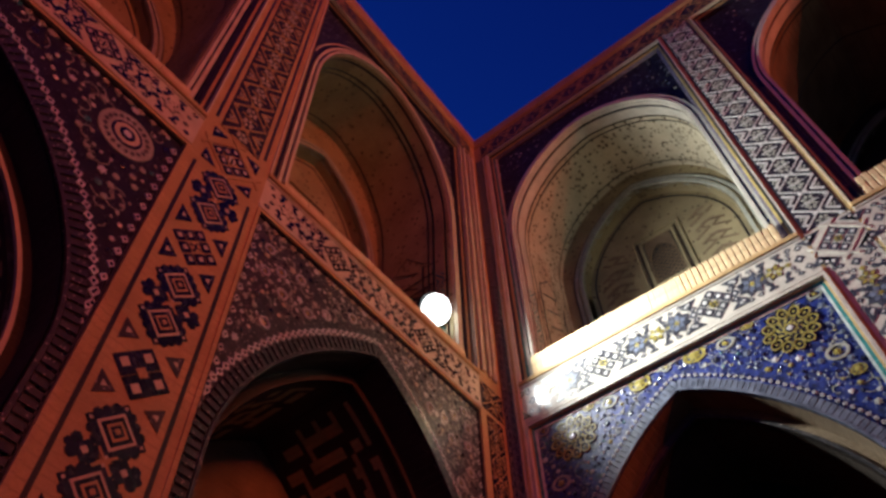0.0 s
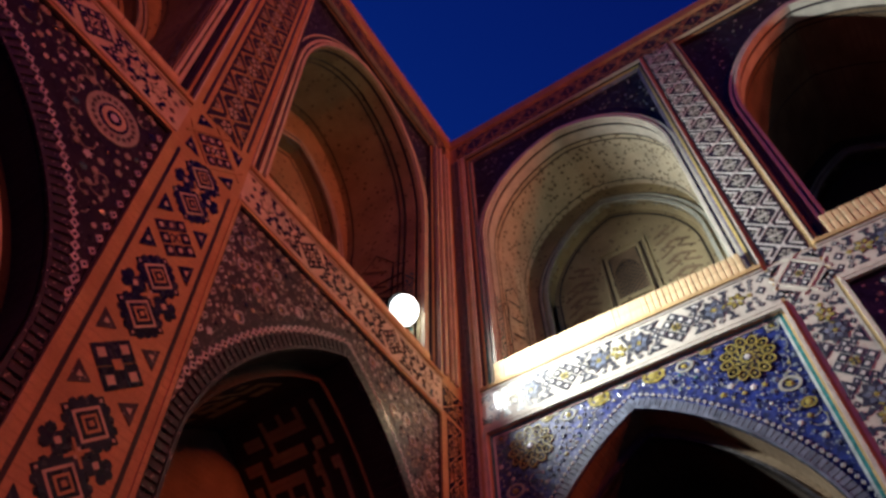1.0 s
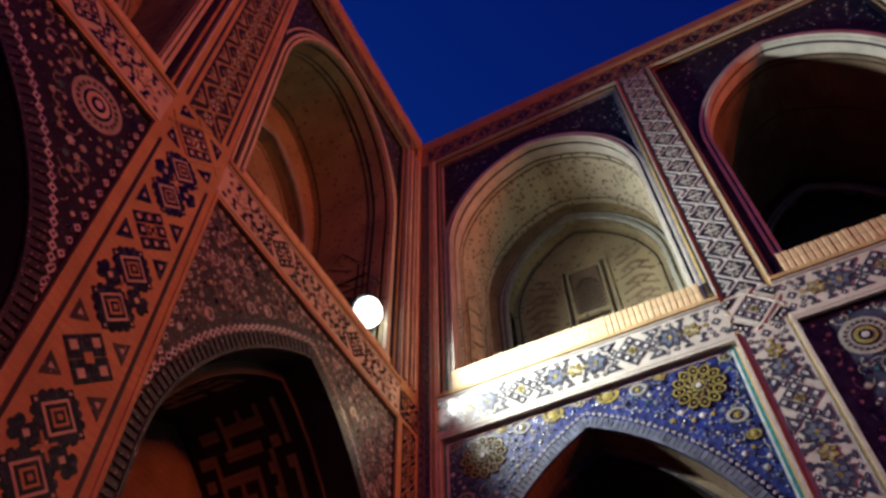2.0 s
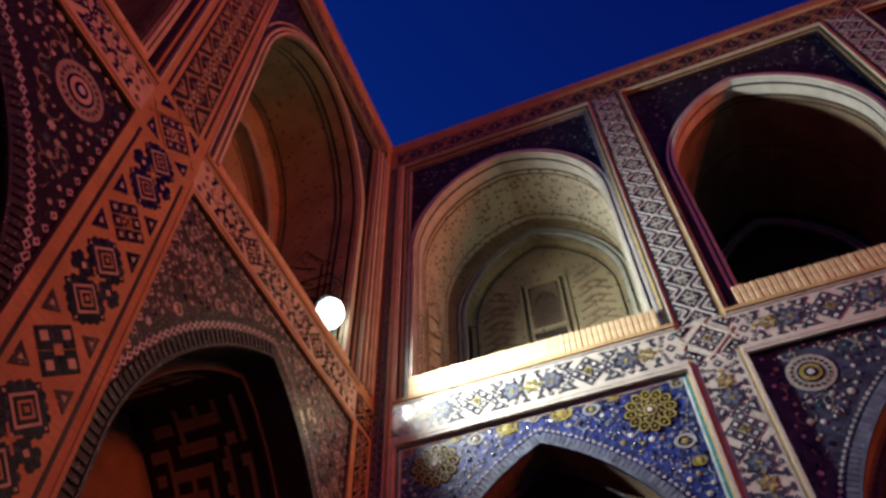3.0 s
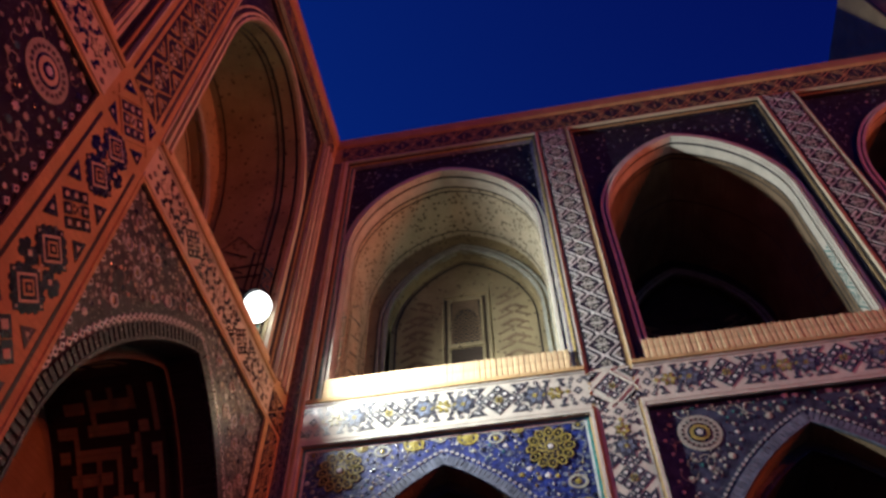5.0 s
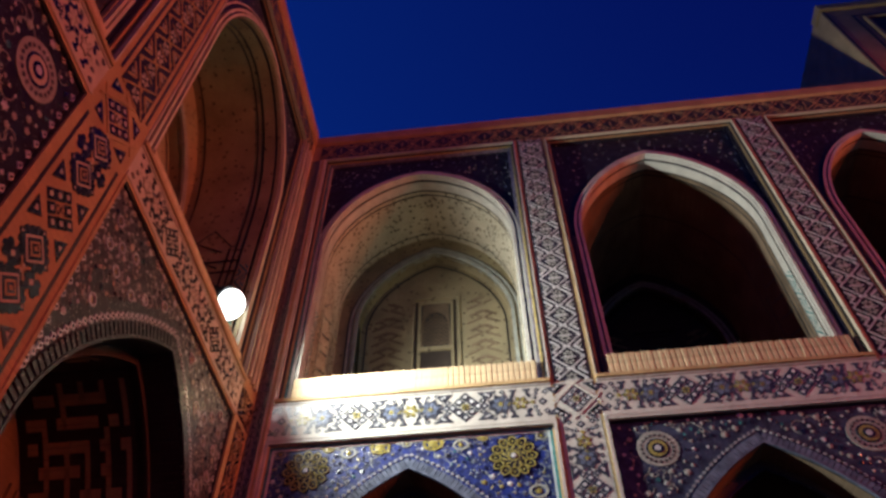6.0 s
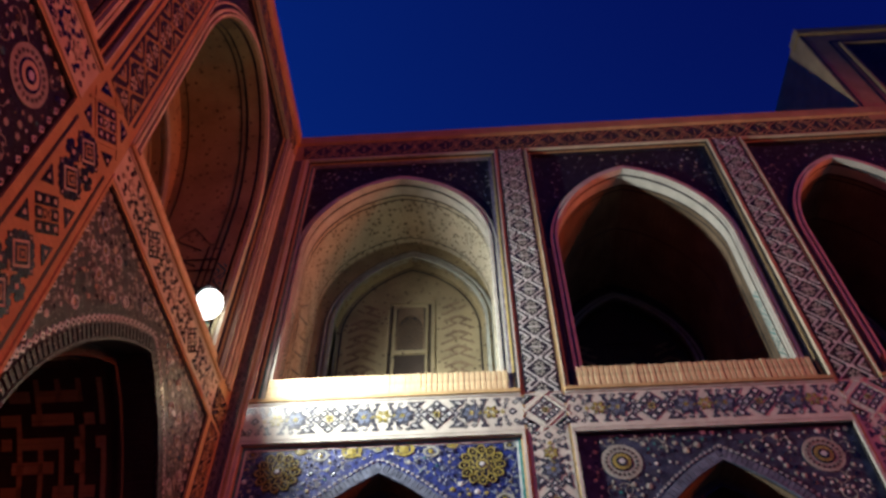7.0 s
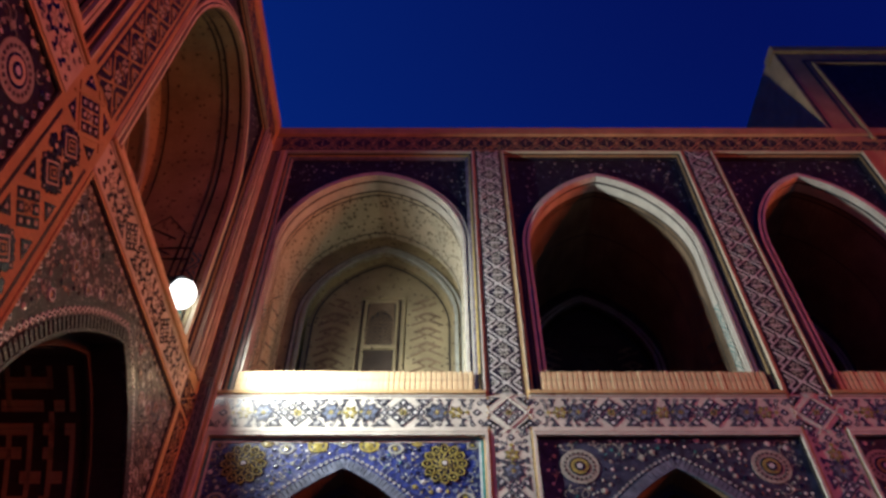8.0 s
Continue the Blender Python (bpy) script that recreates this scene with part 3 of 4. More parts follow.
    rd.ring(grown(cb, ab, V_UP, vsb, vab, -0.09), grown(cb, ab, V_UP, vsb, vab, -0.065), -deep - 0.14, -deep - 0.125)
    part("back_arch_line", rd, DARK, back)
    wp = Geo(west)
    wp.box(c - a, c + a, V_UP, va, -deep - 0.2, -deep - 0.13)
    part("recess_panel", wp, DIM_PLASTER if pick == 0 else inside, back)
    fz, zz = Geo(west), Geo(west)
    wf = -deep - 0.13
    x0, x1 = cb - 0.355, cb + 0.355
    for e in (0.0, 0.10):
        fz.box(x0 + e, x0 + e + 0.035, V_UP, 9.94 - e, wf, wf + 0.03)
        fz.box(x1 - e - 0.035, x1 - e, V_UP, 9.94 - e, wf, wf + 0.03)
        fz.box(x0 + e, x1 - e, 9.94 - e, 9.975 - e, wf, wf + 0.028)
    fz.box(x0 + 0.1, x1 - 0.1, 8.88, 8.94, wf, wf + 0.05)
    part("window_frame", fz, DIM_PLASTER if pick == 0 else inside, back)
    lines = Geo(west)
    for e in (0.055,):
        lines.box(x0 + e, x0 + e + 0.03, V_UP, 9.90, wf, wf + 0.006)
        lines.box(x1 - e - 0.03, x1 - e, V_UP, 9.90, wf, wf + 0.006)
    part("panel_lines", lines, GLOOM, back)
    lower = Geo(west)
    lower.box(x0 + 0.135, x1 - 0.135, V_UP, 8.88, wf, wf + 0.012)
    part("dark_panel", lower, GLOOM, back)
    # Flat dark plate stands for the unlit space behind the grille.
    gw = Geo(west)
    gw.box(x0 + 0.135, x1 - 0.135, 8.94, 9.83, wf, wf + 0.004)
    part("window_recess", gw, DARK, back)
    gr = Geo(west)
    wo = outline(cb, 0.19, 8.94, 9.38, 9.68)
    gr.ring(wo, [(x0 + 0.135, 8.94)] + [(u, 9.83) for u, _ in wo[1:-1]] + [(x1 - 0.135, 8.94)], wf, wf + 0.022)
    for i in range(5):
        for j in range(9):
            u, v = cb - 0.152 + 0.076 * i, 9.00 + 0.078 * j
            t = under(wo, u)
            if t is not None and v + 0.03 < t:
                gr.ring([(u + 0.026 * math.cos(q), v + 0.028 * math.sin(q)) for q in np.linspace(math.pi, -math.pi, 7)],
                        [(u + 0.040 * math.cos(q), v + 0.042 * math.sin(q)) for q in np.linspace(math.pi, -math.pi, 7)], wf, wf + 0.014)
    part("window_grille", gr, DIM_BRICK if pick == 0 else inside, back, "pierced stone window grille")
    fm = lambda s, t: (s, t)
    for side in (-1, 1):
        cx = cb + side * 0.70
        for j in range(8):
            v = 7.55 + j * 0.30
            for e in (-1, 1):
                # stepped meander: two nested hooks turned against each other
                pts = [(cx - e * 0.24, v + 0.02), (cx - e * 0.02, v + 0.13), (cx - e * 0.13, v + 0.20), (cx + e * 0.03, v + 0.28), (cx + e * 0.20, v + 0.18)]
                for p, q in zip(pts, pts[1:]):
                    if max(p[1], q[1]) < 10.05 - 0.9 * max(0.0, abs(p[0] - cb) - 0.55) and abs(p[0] - cb) < ab - 0.10 and abs(q[0] - cb) < ab - 0.10:
                        line(zz, fm, p, q, 0.030, wf, wf + 0.006 + 0.0007 * e)
    part("zigzag_inlay", zz, DIM_BRICK, back, "dark angular inlay", "stuff")
    # side panels inside the niche
    sd = Geo(west)
    for side in (-1, 1):
        uu = c + side * (a - 0.012)
        for w in (-0.50, -1.05):
            sd.face([(uu, V_UP, w), (uu, 8.9, w), (uu, 8.9, w - 0.03), (uu, V_UP, w - 0.03)])
        for q0, q1 in (((8.9, -0.50), (9.25, -0.79)), ((9.25, -0.79), (8.9, -1.08))):
            sd.face([(uu, q0[0], q0[1]), (uu, q1[0], q1[1]), (uu, q1[0] + 0.03, q1[1]), (uu, q0[0] + 0.03, q0[1])])
        for j in range(6):
            v = 7.3 + 0.3 * j
            sd.face([(uu, v, -0.60), (uu, v + 0.2, -0.95), (uu, v + 0.23, -0.95), (uu, v + 0.03, -0.60)])
    if pick == 10:
        for v in (8.42, 8.62):
            uu = c - a + 0.012
            sd.face([(uu, v, -0.36), (uu, v + 0.035, -0.36), (uu, v + 0.035, -deep), (uu, v, -deep)])
    part("side_panel_lines", sd, DARK, wall, "", "stuff")


def lower_bay(west, wall, u0, u1, pick):
    c, hw, low = (u0 + u1) / 2, (u1 - u0) / 2, LOWS[west]
    a, vs, va, rr = hw - (0.17 if west else 0.21), 4.2, 5.96, 0.35
    mats = {0: COBALT, 1: LIT_DUSKY, 2: LIT_DUSKY, 10: BROWN, 11: DUSKY, 12: BROWN}
    base = mats[pick]
    D = 0.025 if west else 0.035
    o = outline(c, a, 0.0, vs, va, rr)
    g = Geo(west)
    panel(g, u0, u1, 0.0, low, o, -0.30, -D)
    sp = part("spandrel", g, base, wall, {0: "cobalt blue mosaic spandrel with yellow sunflowers"}.get(pick, "dusky mosaic spandrel with small pale flowers"))
    keep = []
    if pick != 10:
        rv, rd, rad = (6.02, 1.035, 0.24) if pick == 0 else (5.99, 0.985, 0.20) if not west else (6.03, 1.07, 0.21)
        for s in (-1, 1):
            rosette(west, (c + s * rd, rv), rad, -D, sp, pick == 0)
            keep.append((c + s * rd, rv, rad + 0.03))
    if pick == 0:
        for du, v, r, gold in ((-0.62, 6.20, 0.065, 0), (0.52, 6.20, 0.065, 0), (-0.30, 6.24, 0.085, 1), (0.24, 6.24, 0.085, 1), (-0.03, 6.26, 0.04, 0), (1.24, 5.62, 0.075, 0),
                              (-1.24, 5.62, 0.075, 0), (1.30, 5.40, 0.05, 1), (-1.30, 5.40, 0.05, 1), (-0.83, 6.27, 0.05, 1), (0.74, 6.27, 0.045, 1), (1.33, 6.24, 0.05, 0), (-1.33, 6.24, 0.05, 0)):
            y, wb = Geo(west), Geo(west)
            loop = lambda q: [(c + du + q * 1.15 * math.cos(z), v + q * 0.9 * math.sin(z)) for z in np.linspace(math.pi, -math.pi, 15)]
            wb.ring(loop(r * 0.78), loop(r * 1.1), -D, -D + 0.008)
            y.flower((c + du, v), r * (0.85 if gold else 0.55), 7, -D, -D + 0.012, 0.3, 0.6)
            f = part("small_rosette", wb, YELLOW if gold else GRILLE, sp)
            part("petals", y, YELLOW, f)
            keep.append((c + du, v, r))
    tones = {0: [(WHITE, 4), (GRILLE, 5), (GREYBLUE, 5), (TURQ, 1), (YELLOW, 4), (NAVY, 6)], 10: [(GRILLE, 4), (WHITE, 7), (PALE, 3), (NAVY, 4)]}.get(pick, [(WHITE, 4), (GRILLE, 5), (NAVY, 3), (TURQ, 1)])
    ring_out = outline(c, a + (0.21 if west else 0.19), 0.0, vs, va + (0.27 if west else 0.21), rr)
    scatter(west, u0 + 0.12, u1 - 0.12, 3.9, low - 0.07, ring_out, keep, -D, sp, 880 if pick == 0 else 420 if pick == 10 else 260, tones, 40 + pick, 0.85 if pick == 10 else 0.78 if pick == 0 else 0.9, 0.45 if pick == 10 else 0.22)
    if pick == 10:
        rng = random.Random(8)
        rim, eye = Geo(west), Geo(west)
        for i in range(400):
            u, v = rng.uniform(u0 + 0.2, u1 - 0.2), rng.uniform(4.6, low - 0.2)
            t = under(ring_out, u)
            if t is not None and v < t + 0.10 or any(math.hypot(u - x, v - y) < 0.18 for x, y, _ in keep):
                continue
            keep.append((u, v, 0.07))
            n, tw = rng.choice((6, 8)), rng.uniform(0, 1)
            loop = [(u + q * math.cos(tw + z * 2 * math.pi / 16), v + q * math.sin(tw + z * 2 * math.pi / 16)) for z in range(17) for q in (0.032 + 0.010 * (z % 2),)]
            wide = [(u + q * math.cos(tw + z * 2 * math.pi / 16), v + q * math.sin(tw + z * 2 * math.pi / 16)) for z in range(17) for q in (0.046 + 0.010 * (z % 2),)]
            rim.ring(loop, wide, -D, -D + 0.011)
            eye.flower((u, v), 0.020, n, -D, -D + 0.010, tw, 0.6)
        part("medallion_rims", rim, WHITE, sp, "", "stuff")
        part("medallion_hearts", eye, YELLOW, sp, "", "stuff")
    # arch ring: rounded moulding, radial bricks, and a bordering string of lozenges
    gr = lambda d: outline(c, a + d, 0.0, vs, va + d * 1.12, rr)
    rope = Geo(west)
    rope.ring(gr(0.0), gr(0.025), -0.10, -D + 0.025)
    part("arch_edge", rope, GREYBLUE if not west else BROWN, wall, "pale arch edge moulding")
    bed = Geo(west)
    bw = 0.135 if west else 0.115
    bed.ring(gr(0.025), gr(bw), -0.09, -D + 0.008)
    part("arch_bed", bed, DARK if west else NAVY, wall)
    vo = Geo(west)
    step = 0.062 if west else 0.05
    for u, v, t in along(gr(0.025 + (bw - 0.025) / 2), step):
        if v < 2.5:
            continue
        ca, sa = math.cos(t), math.sin(t)
        hx = step * (0.30 if west else 0.42)
        vo.prism([(u + x * ca - y * sa, v + x * sa + y * ca) for x, y in ((-hx, -bw * 0.36), (hx, -bw * 0.36), (hx, bw * 0.36), (-hx, bw * 0.36))], -D + 0.004, -D + 0.020)
    part("arch_bricks", vo, BROWN if west else GREYBLUE, wall, "radial row of small arch bricks", "stuff")
    string = single_lozenges if pick in (0, 10) else None
    if string:
        string(west, [p for p in gr(0.175 if west else 0.155) if p[1] > 2.0], 0.075 if west else 0.06, 0.032 if west else 0.018, -D, sp, WHITE)
    else:
        lozenges(west, [p for p in gr(0.175 if west else 0.155) if p[1] > 2.0], 0.075 if west else 0.06, 0.032 if west else 0.018, -D, -D + 0.010, wall, WHITE, "string of white lozenge tiles")
    if west:
        for uu in (u0 + 0.075, u1 - 0.075):
            lozenges(west, [(uu, 2.6), (uu, low - 0.1)], 0.12, 0.03, -D, -D + 0.008, wall, WHITE)
        lozenges(west, [(u0 + 0.15, low - 0.075), (u1 - 0.15, low - 0.075)], 0.10, 0.024, -D, -D + 0.008, wall, PALE)
    # frame
    for e0, e1, ww, mat in ((0.0, 0.032, 0.012 if west else 0.020, BRICK if west else CREAM), (0.032, 0.05, -D + 0.02, DARK if pick else BRICK)) + (((0.05, 0.078, -D + 0.015, TURQ), (0.078, 0.10, -D + 0.010, WHITE)) if pick == 0 else ()):
        r = Geo(west)
        r.box(u0 + e0, u0 + e1, 0.0, low - e0, -0.10, ww)
        r.box(u1 - e1, u1 - e0, 0.0, low - e0, -0.10, ww)
        r.box(u0 + e1, u1 - e1, low - e1, low - e0, -0.10, ww - 0.002)
        part("frame_fillet", r, mat, wall)
    so = Geo(west)
    lip = outline(c, a - 0.006, 0.0, vs, va - 0.006, rr)
    so.sheet([(u, v, -0.298) for u, v in lip], [(u, v, -D - 0.012) for u, v in lip])
    # Soffit is coloured dark to give the void under the arch.
    part("arch_soffit", so, GLOOM if west else DIM_BRICK, wall, "brick soffit of the arch")
    # deep porch with an inner order and a back wall; its gloom is put into dark brick
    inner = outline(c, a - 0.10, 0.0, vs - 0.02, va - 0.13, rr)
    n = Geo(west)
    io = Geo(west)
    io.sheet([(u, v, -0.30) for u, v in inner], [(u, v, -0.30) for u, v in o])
    part("inner_order", io, GLOOM if west else DIM_BRICK, wall)
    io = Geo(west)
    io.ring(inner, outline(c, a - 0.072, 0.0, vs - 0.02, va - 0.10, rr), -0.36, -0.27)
    # Roll: pale in two west bays for a lit arris, else dark for shade.
    part("roll_moulding", io, PALE if pick in (11, 12) else GLOOM if west else BROWN, wall, "roll moulding inside the arch")
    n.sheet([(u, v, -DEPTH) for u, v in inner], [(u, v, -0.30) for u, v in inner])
    part("porch_vault", n, GLOOM, wall, "porch vault darkened for shade, with angular brick maze")
    # angular maze of brick strips laid into the vault
    mz = Geo(west)
    rng = random.Random(90 + pick)
    rib = along([p for p in outline(c, a - 0.106, 0.0, vs - 0.02, va - 0.136, rr) if p[1] > 3.2], 0.05)
    rows = [(u, v) for u, v, _ in rib]

    def patch(i0, i1, w0, w1):
        seg = rows[i0:i1 + 1]
        if len(seg) > 1:
            mz.sheet([(u, v, w0) for u, v in seg], [(u, v, w1) for u, v in seg])

    cell, nw = 0.09, 10
    for i in range(0, len(rows) - 5, 4):
        if rows[i][1] > 5.72:
            continue
        for j in range(nw):
            w = -0.40 - j * cell
            turn = rng.random()
            if turn < 0.72 and (i // 4 + j) % 5:
                patch(i, i + 2, w - cell, w)
            if turn > 0.45 and j % 2 == 0:
                patch(i, i + 4, w - cell * 0.5, w)
    if west:
        part("vault_maze", mz, BRICK, wall, "angular brick strips", "stuff")
    bk = Geo(west)
    bk.box(c - a, c + a, 0.0, va, -DEPTH - 0.2, -DEPTH)
    # North ground is navy for maze contrast and to put porch shade in.
    back = part("porch_back", bk, DIM_BRICK if west else NAVY, wall, "plain brick back wall of the porch" if west else "navy glazed back wall, darkened for porch shade, with angular brick maze")
    # angular maze of raised brick strips on the back wall
    kf = Geo(west)
    rng = random.Random(5 + pick)
    if west:
        for side in (-1, 1):
            for e in (0.62, 0.72, 0.80):
                kf.bevelled(c + side * e - 0.02, c + side * e + 0.02, 1.9, 5.2, -DEPTH, -DEPTH + 0.03, 0.006)
    else:
        for i in range(11):
            for j in range(16):
                u, v = c - a + 0.24 + i * 0.2, 2.1 + j * 0.2
                top = under(inner, u)
                if top is None or v > top - 0.25:
                    continue
                q = rng.random()
                if q < 0.5:
                    kf.box(u, u + 0.26, v, v + 0.06, -DEPTH, -DEPTH + 0.02)
                if q > 0.36:
                    kf.box(u, u + 0.06, v + 0.0005, v + 0.26, -DEPTH, -DEPTH + 0.021)
    part("wall_ribs" if west else "maze_relief", kf, DIM_BRICK if west else BRICK, back, "upright brick ribs" if west else "raised angular brick strips", "stuff")
    dr = Geo(west)
    dr.box(c - a + 0.1, c + a - 0.1, 0.0, 2.0, -DEPTH, -DEPTH + 0.012)
    part("dark_dado", dr, DARK, back)


def niche_depth(west, k):
    return DEPTH if west or k == 0 else 2.5


def arcade(west, name, bays, end, label):
    wall = tagged(new(name), label, "wall", kind="structure")
    low = LOWS[west]
    band_mid = (low + V_UP) / 2 - 0.018
    spans, last = [], -0.0 if west else 0.0
    for u0, u1 in bays:
        spans.append((last, u0))
        last = u1
    spans.append((last, end))
    for k, (p0, p1) in enumerate(spans):
        g = Geo(west)
        g.box(p0, p1, 0.0, V_TOP, -DEPTH - 1.6, 0.0)
        part("pier", g, BRICK, wall, "plain fired brick pier")
    g = Geo(west)
    for k, (u0, u1) in enumerate(bays):
        g.box(u0, u1, low, V_UP, -DEPTH - 1.6, 0.0)
        g.box(u0, u1, 0.0, low, -DEPTH - 0.9, -DEPTH - 0.22)
        e = niche_depth(west, k)
        g.box(u0, u1, V_UP, V_TOP, -e - 0.9, -e - 0.22)
    part("storey_band", g, BRICK, wall)
    g = Geo(west)
    g.box(0.0, end, V_TOP, V_FRIEZE, -4.0, 0.0)
    part("frieze", g, BRICK, wall)
    g = Geo(west)
    cope, over = COPES[west]
    g.bevelled(0.0, end, V_FRIEZE, cope, -4.0, over, 0.03)
    g.face([(0.0, cope, -4.0), (end, cope, -4.0), (end, cope, over - 0.03), (0.0, cope, over - 0.03)])
    part("coping", g, BRICK, wall, "projecting red-lit brick coping")
    strap_band(west, True, 0.12, end, (V_TOP + V_FRIEZE) / 2 + 0.01, 0.19, wall, DUSKY, BRICK, BROWN)
    # fillets over and under the storey band, and the inlaid band itself
    for v0, v1, w, mat in ((low + 0.004, low + 0.05, 0.018, PALE if west else CREAM), (V_UP - 0.085, V_UP - 0.06, 0.014, PALE if west else CREAM), (V_UP - 0.055, V_UP - 0.004, 0.03, BRICK)):
        for (u0, u1) in bays:
            g = Geo(west)
            g.bevelled(u0 + 0.002, u1 - 0.002, v0, v1, -0.02, w, 0.005)
            part("band_fillet", g, mat, wall)
    for k, (u0, u1) in enumerate(bays):
        ground = Geo(west)
        ground.box(u0 - 0.0, u1 + 0.0, low + 0.052, V_UP - 0.088, -0.02, 0.002)
        part("band_ground", ground, PALE if west else CREAM, wall)
        o, per = (spans[1][0] + spans[1][1]) / 2, 1.20 if west else 1.15 if k == 0 else 1.117
        star_band(west, True, u0 + 0.02, u1 - 0.02, band_mid, 0.175 if west else 0.20, wall, WHITE if not west else PALE, o, per)
        upper_bay(west, wall, u0, u1, k + (10 if west else 0))
        lower_bay(west, wall, u0, u1, k + (10 if west else 0))
    # ornament of the piers
    for k, (p0, p1) in enumerate(spans):
        if k == len(spans) - 1:
            continue
        c, h = (p0 + p1) / 2, (p1 - p0) / 2
        if k == 0:
            if west:
                for e, wd in ((0.09, 0.05), (0.19, 0.035), (0.30, 0.05)):
                    g = Geo(west)
                    g.bevelled(p0 + e, p0 + e + wd, 7.0, V_TOP, -0.02, 0.035, 0.01)
                    part("corner_fillet", g, PALE, wall)
                    d = Geo(west)
                    d.box(p0 + e + wd, p0 + e + wd + 0.015, 7.0, V_TOP, -0.02, 0.003)
                    part("corner_groove", d, DARK, wall)
                strap_band(west, False, 0.4, low, 0.19, 0.13, wall, NAVY, BRICK, BRICK)
                strap_band(west, True, 0.02, p1 - 0.01, band_mid, 0.175, wall, NAVY, BRICK, BRICK)
            else:
                strap_band(west, False, 0.4, V_TOP, 0.074, 0.066, wall, NAVY, GRILLE, GRILLE)
                for e, wd, mat in ((0.145, 0.025, PALE), (0.176, 0.018, BRICK), (0.200, 0.020, PALE)):
                    g = Geo(west)
                    g.bevelled(e, e + wd, 0.3, V_TOP, -0.02, 0.03, 0.008)
                    part("corner_fillet", g, mat, wall)
            continue
        if west:
            medallion_band(west, 0.4, low + 0.25, c, 0.225, wall, 6.67, 1.145)
            strap_band(west, False, V_UP + 0.05, V_TOP, c, h - 0.13, wall, DUSKY, BRICK, PALE)
            for s in (-1, 1):
                for v0, v1 in ((0.3, low - 0.1), (V_UP + 0.12, V_TOP)):
                    g = Geo(west)
                    g.box(c + s * 0.262 - 0.014, c + s * 0.262 + 0.014, v0, v1, -0.01, 0.004)
                    part("pier_line", g, DARK, wall)
            crossing(west, c, band_mid, 0.235, wall, PALE)
        else:
            strap_band(west, False, V_UP - 0.05, V_TOP, c, h - 0.045, wall, DUSKY, WHITE, GRILLE)
            ground = Geo(west)
            ground.box(p0 + 0.03, p1 - 0.03, 0.4, V_UP - 0.06, -0.02, 0.002)
            part("pier_ground", ground, PALE if west else CREAM, wall)
            star_band(west, False, 0.4, band_mid - 0.22, c, h - 0.05, wall, WHITE, band_mid, 1.07)
            crossing(west, c, band_mid, h - 0.03, wall, WHITE)
    return wall


NORTH_BAYS = [(0.225, 3.215), (3.69, 6.56), (7.05, 9.50)]
WEST_BAYS = [(0.405, 3.33), (4.00, 6.93), (7.60, 10.53)]
wall_north = arcade(False, "wall_north", NORTH_BAYS, 16.0, "two-storey brick arcade inlaid with glazed tile")
wall_west = arcade(True, "wall_west", WEST_BAYS, 14.0, "two-storey brick arcade washed with red light")

# ---- portal block that rises over the north wall ----
portal = tagged(new("portal_block"), "tall brick portal block rising above the arcade roof", "portal", kind="structure")
PX, PT, V_COPE = 9.20, 15.38, COPES[False][0]
g = Geo(False)
g.box(PX, 17.0, V_COPE - 0.4, PT, -4.2, 0.012)
g.face([(PX, PT, -4.2), (17.0, PT, -4.2), (17.0, PT, 0.012), (PX, PT, 0.012)])
part("block", g, BRICK, portal, "weathered brick mass")
g = Geo(False)
g.bevelled(PX - 0.02, 17.0, PT - 0.16, PT + 0.05, -0.3, 0.07, 0.02)
part("top_moulding", g, BRICK, portal)
g = Geo(False)
g.box(PX + 0.66, 17.0, V_COPE - 0.35, PT - 0.62, -0.1, 0.016)
part("dark_panel", g, DUSKY, portal, "dark blue glazed panel")
g = Geo(False)
g.bevelled(PX + 0.60, PX + 0.66, V_COPE - 0.35, PT - 0.56, -0.1, 0.05, 0.01)
g.bevelled(PX + 0.60, 17.0, PT - 0.62, PT - 0.56, -0.1, 0.048, 0.01)
part("panel_fillet", g, BRICK, portal)
g = Geo(False)
g.box(PX + 0.04, PX + 0.07, V_COPE, PT - 0.17, -0.1, 0.02)
g.box(PX + 0.45, PX + 0.49, V_COPE, PT - 0.45, -0.1, 0.02)
g.box(PX + 0.49, 17.0, PT - 0.49, PT - 0.45, -0.1, 0.02)
part("frame_lines", g, DARK, portal)

# ---- ground ----
me = bpy.data.meshes.new("ground")
me.from_pydata([(-300, -300, 0), (300, -300, 0), (300, 300, 0), (-300, 300, 0)], [], [(0, 1, 2, 3)])
me.materials.append(PAVING)
tagged(new("ground", me), "square stone paving of the courtyard", "paving", kind="structure")


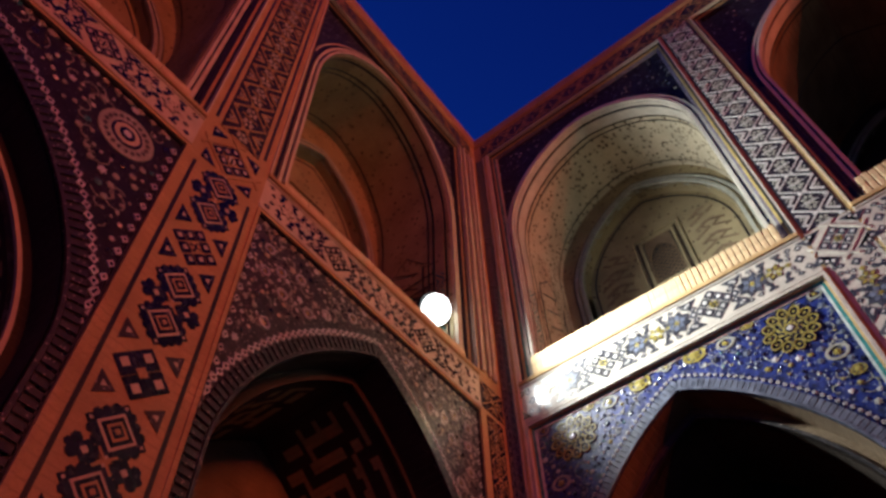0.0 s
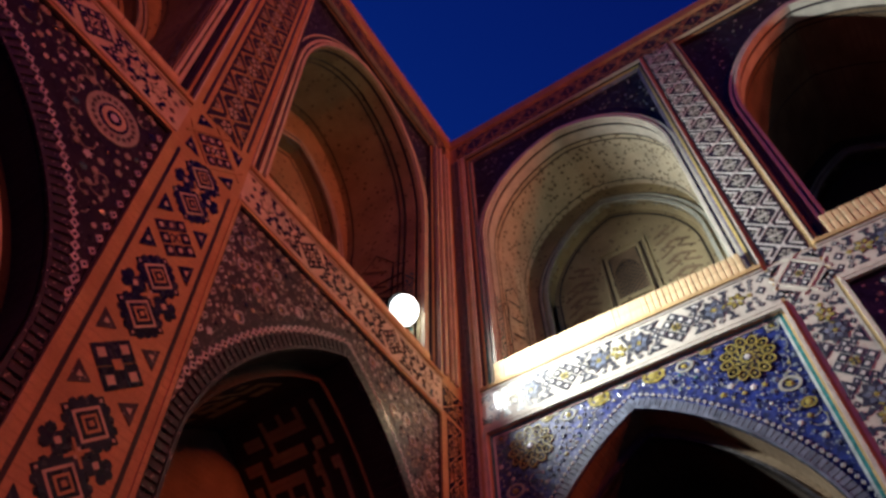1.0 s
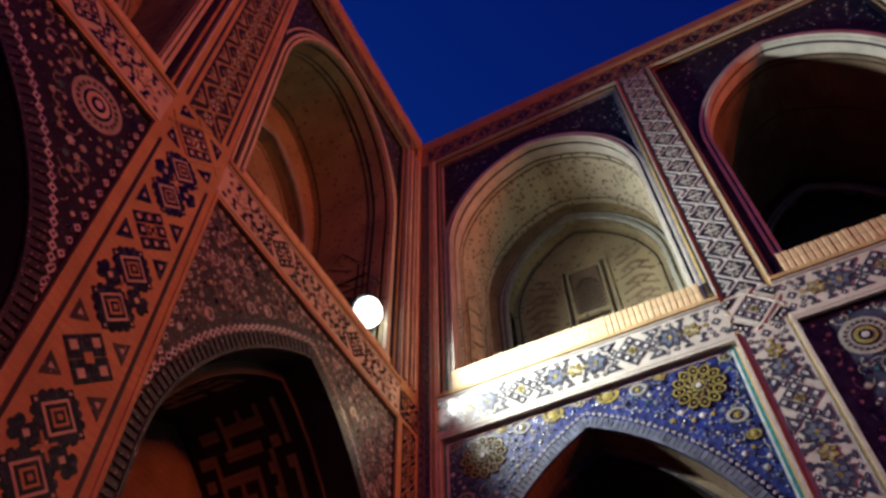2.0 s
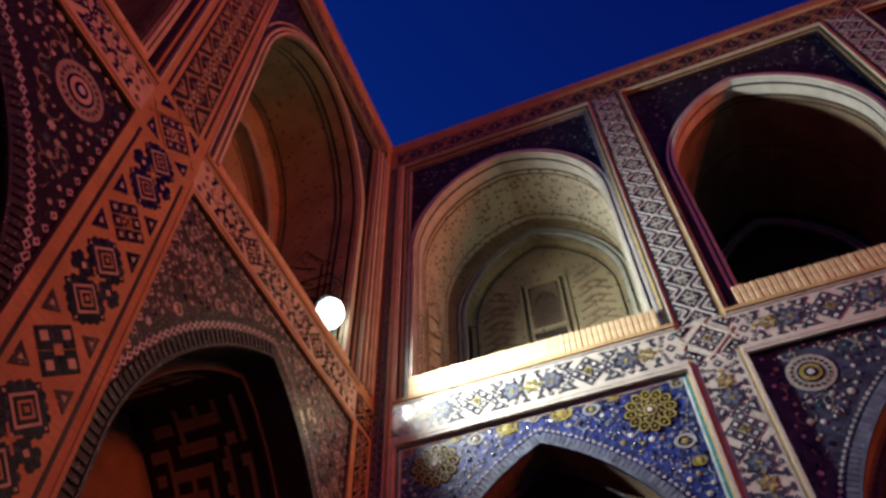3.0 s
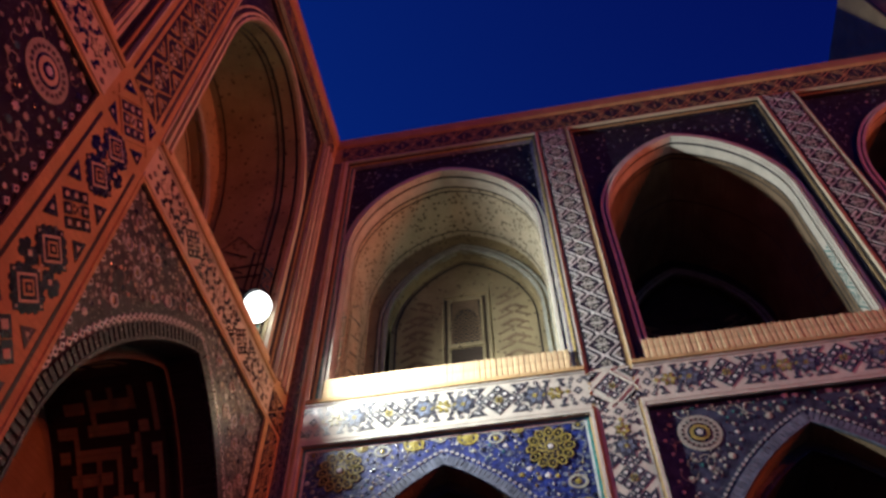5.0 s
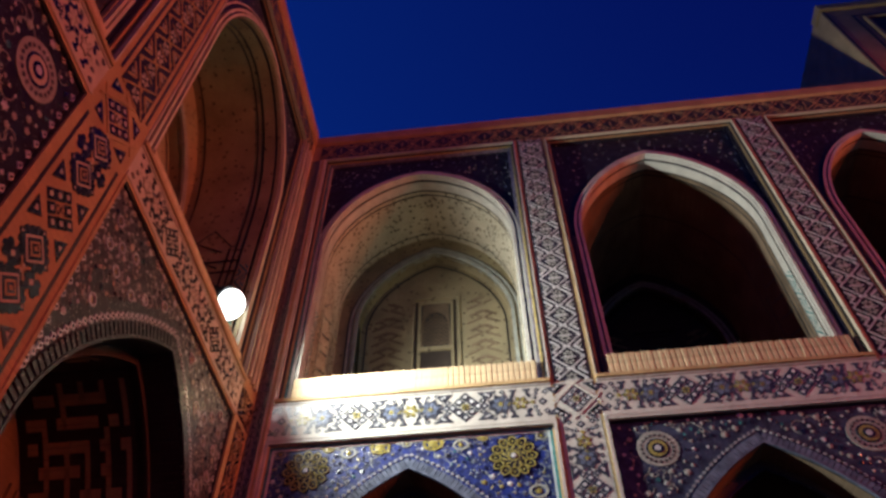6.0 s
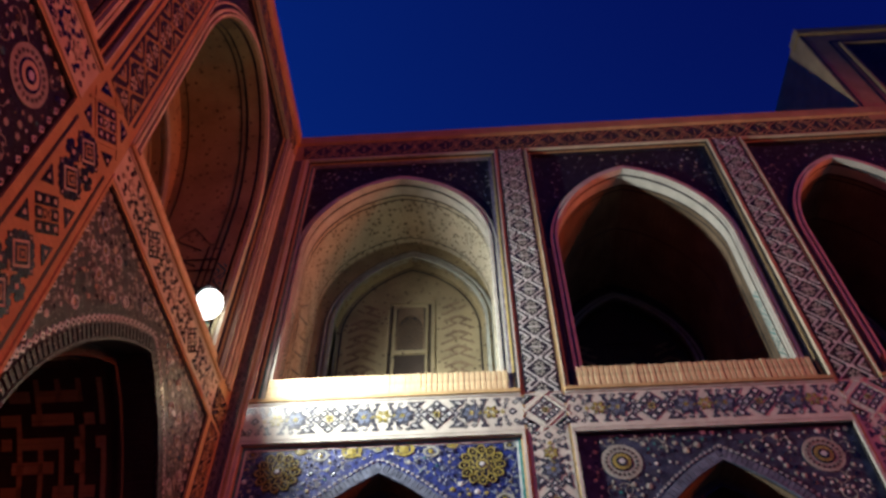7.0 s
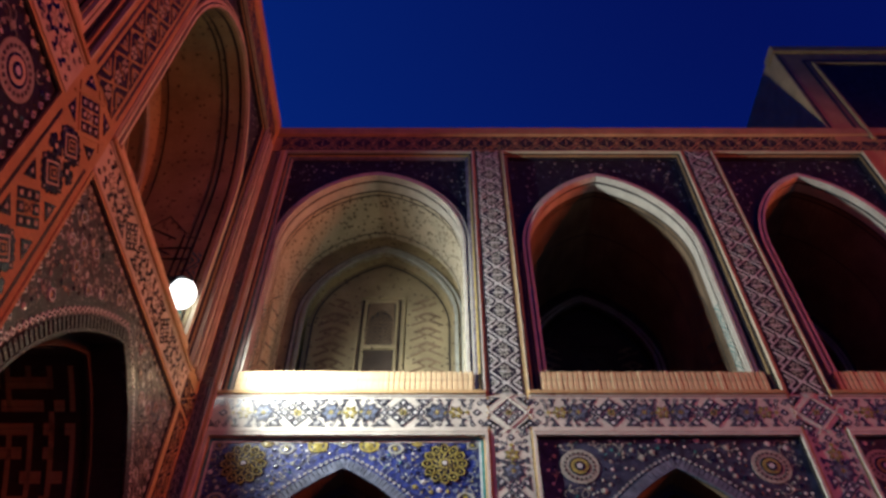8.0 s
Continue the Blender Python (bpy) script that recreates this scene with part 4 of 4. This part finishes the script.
# ---- floodlights ----
def floodlight(m, lens_mat, label, size, group):
    """A floodlight that looks along its own -Z: flat foot, yoke, ribbed housing, rim and domed lens."""
    root = tagged(new("floodlight"), label, "floodlight", group)

    def solid(name, build, mat, lab=""):
        bm = bmesh.new()
        build(bm)
        data = bpy.data.meshes.new(name)
        bm.to_mesh(data)
        bm.free()
        data.materials.append(mat)
        for p in data.polygons:
            p.use_smooth = name in ("lens", "rim")
        ob = new(name, data)
        ob.parent = root
        return tagged(ob, lab)

    def lens(bm):
        bmesh.ops.create_uvsphere(bm, u_segments=24, v_segments=14, radius=size)
        for v in bm.verts:
            v.co.z = v.co.z * 0.75 - size * 0.2
        bmesh.ops.delete(bm, geom=[v for v in bm.verts if v.co.z > size * 0.2], context="VERTS")

    def housing(bm):
        bmesh.ops.create_cone(bm, cap_ends=True, segments=24, radius1=size * 1.12, radius2=size * 0.6, depth=size * 1.1, matrix=pose(0, 0, size * 0.7))
        for i in range(5):
            bmesh.ops.create_cone(bm, cap_ends=True, segments=24, radius1=size * (1.12 - 0.09 * i), radius2=size * (1.12 - 0.09 * i), depth=size * 0.04, matrix=pose(0, 0, size * (0.3 + 0.2 * i)))

    def rim(bm):
        bmesh.ops.create_cone(bm, cap_ends=False, segments=24, radius1=size * 1.16, radius2=size * 1.16, depth=size * 0.16, matrix=pose(0, 0, size * 0.12))

    def yoke(bm):
        for s in (-1, 1):
            bmesh.ops.create_cube(bm, size=1, matrix=pose(s * size * 1.25, 0, size * 0.5) @ Matrix.Diagonal((size * 0.1, size * 0.2, size * 1.3, 1)))
        bmesh.ops.create_cube(bm, size=1, matrix=pose(0, 0, size * 1.15) @ Matrix.Diagonal((size * 2.6, size * 0.2, size * 0.1, 1)))

    solid("lens", lens, lens_mat, "glowing domed lens")
    solid("housing", housing, METAL)
    solid("rim", rim, METAL)
    solid("yoke", yoke, METAL)
    root.matrix_world = m
    return root


aim = LAMP + Vector((0.80, -0.05, -0.50))
white = floodlight(look(LAMP, aim), WHITE_LENS, "lit white floodlight standing on a brick gallery sill", 0.17, "floodlights")
bm = bmesh.new()
bmesh.ops.create_cone(bm, cap_ends=True, segments=12, radius1=0.1, radius2=0.03, depth=LAMP.z + 0.1 - WEST_SILL, matrix=white.matrix_world.inverted() @ pose(LAMP.x - 0.17, LAMP.y, (LAMP.z + 0.1 + WEST_SILL) / 2))
data = bpy.data.meshes.new("stand")
bm.to_mesh(data)
data.materials.append(METAL)
stand = new("stand", data)
stand.parent = white
# Masts are unseen and added to hold up the inferred red lamps.
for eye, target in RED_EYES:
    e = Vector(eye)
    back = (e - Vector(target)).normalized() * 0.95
    red = floodlight(look(e + back, target), RED_LENS, "unseen red floodlight on an added tall dark mast", 0.40, "floodlights")
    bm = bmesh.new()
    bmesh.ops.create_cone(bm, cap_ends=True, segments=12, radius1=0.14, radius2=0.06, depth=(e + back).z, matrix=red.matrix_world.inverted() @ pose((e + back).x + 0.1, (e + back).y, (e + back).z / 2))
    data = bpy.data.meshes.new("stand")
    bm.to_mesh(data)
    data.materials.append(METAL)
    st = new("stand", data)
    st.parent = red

# ---- sill bricks, laid on edge ----
BRICK_MESHES = {}


def sills(west, wall, u0, u1, key):
    lo, hi = (u0 + 0.185, u1 - 0.185) if west else (u0 + 0.165, u1 - 0.125)
    c, a = (lo + hi) / 2, (hi - lo) / 2
    top = WEST_SILL if west else SILL_TOP
    half = (top - V_UP) / 2 - 0.007
    bed = Geo(west)
    bed.box(c - a, c + a, V_UP - 0.002, top - 0.012, -0.42, -0.045)
    sill = part("sill", bed, MORTAR, wall, "brick-on-edge gallery sill")
    rng = random.Random(70 + key)
    n = int(2 * a / (0.27 if west else 0.060))
    step = 2 * a / n
    for i in range(n):
        kind = rng.randrange(4)
        tight = west or key == 0 and i < n * 0.62 + rng.uniform(-2, 2)      # joints almost closed
        fill = 0.492 if tight else 0.43
        shape = (west, kind, tight)
        if shape not in BRICK_MESHES:
            b = Geo(west)
            b.bevelled(-step * fill, step * fill, -half, half, -0.05, 0.0 - 0.001 * kind, 0.002 if tight else 0.006)
            b.face([(-step * fill, half, -0.40), (-step * fill, half, -0.01), (step * fill, half, -0.01), (step * fill, half, -0.40)])
            BRICK_MESHES[shape] = b.mesh("sill_brick")
        ob = part("brick", BRICK_MESHES[shape], SILLB, sill)
        u, v, w = c - a + (i + 0.5) * step, (V_UP + top) / 2 + rng.uniform(-0.006, 0.004) * (0.3 if tight else 1.0), -0.012 + rng.uniform(-0.0012, 0.0012)
        ob.location = (w, -u, v) if west else (u, -w, v)


for k, (u0, u1) in enumerate(NORTH_BAYS):
    sills(False, wall_north, u0, u1, k)
for k, (u0, u1) in enumerate(WEST_BAYS):
    sills(True, wall_west, u0, u1, 10 + k)
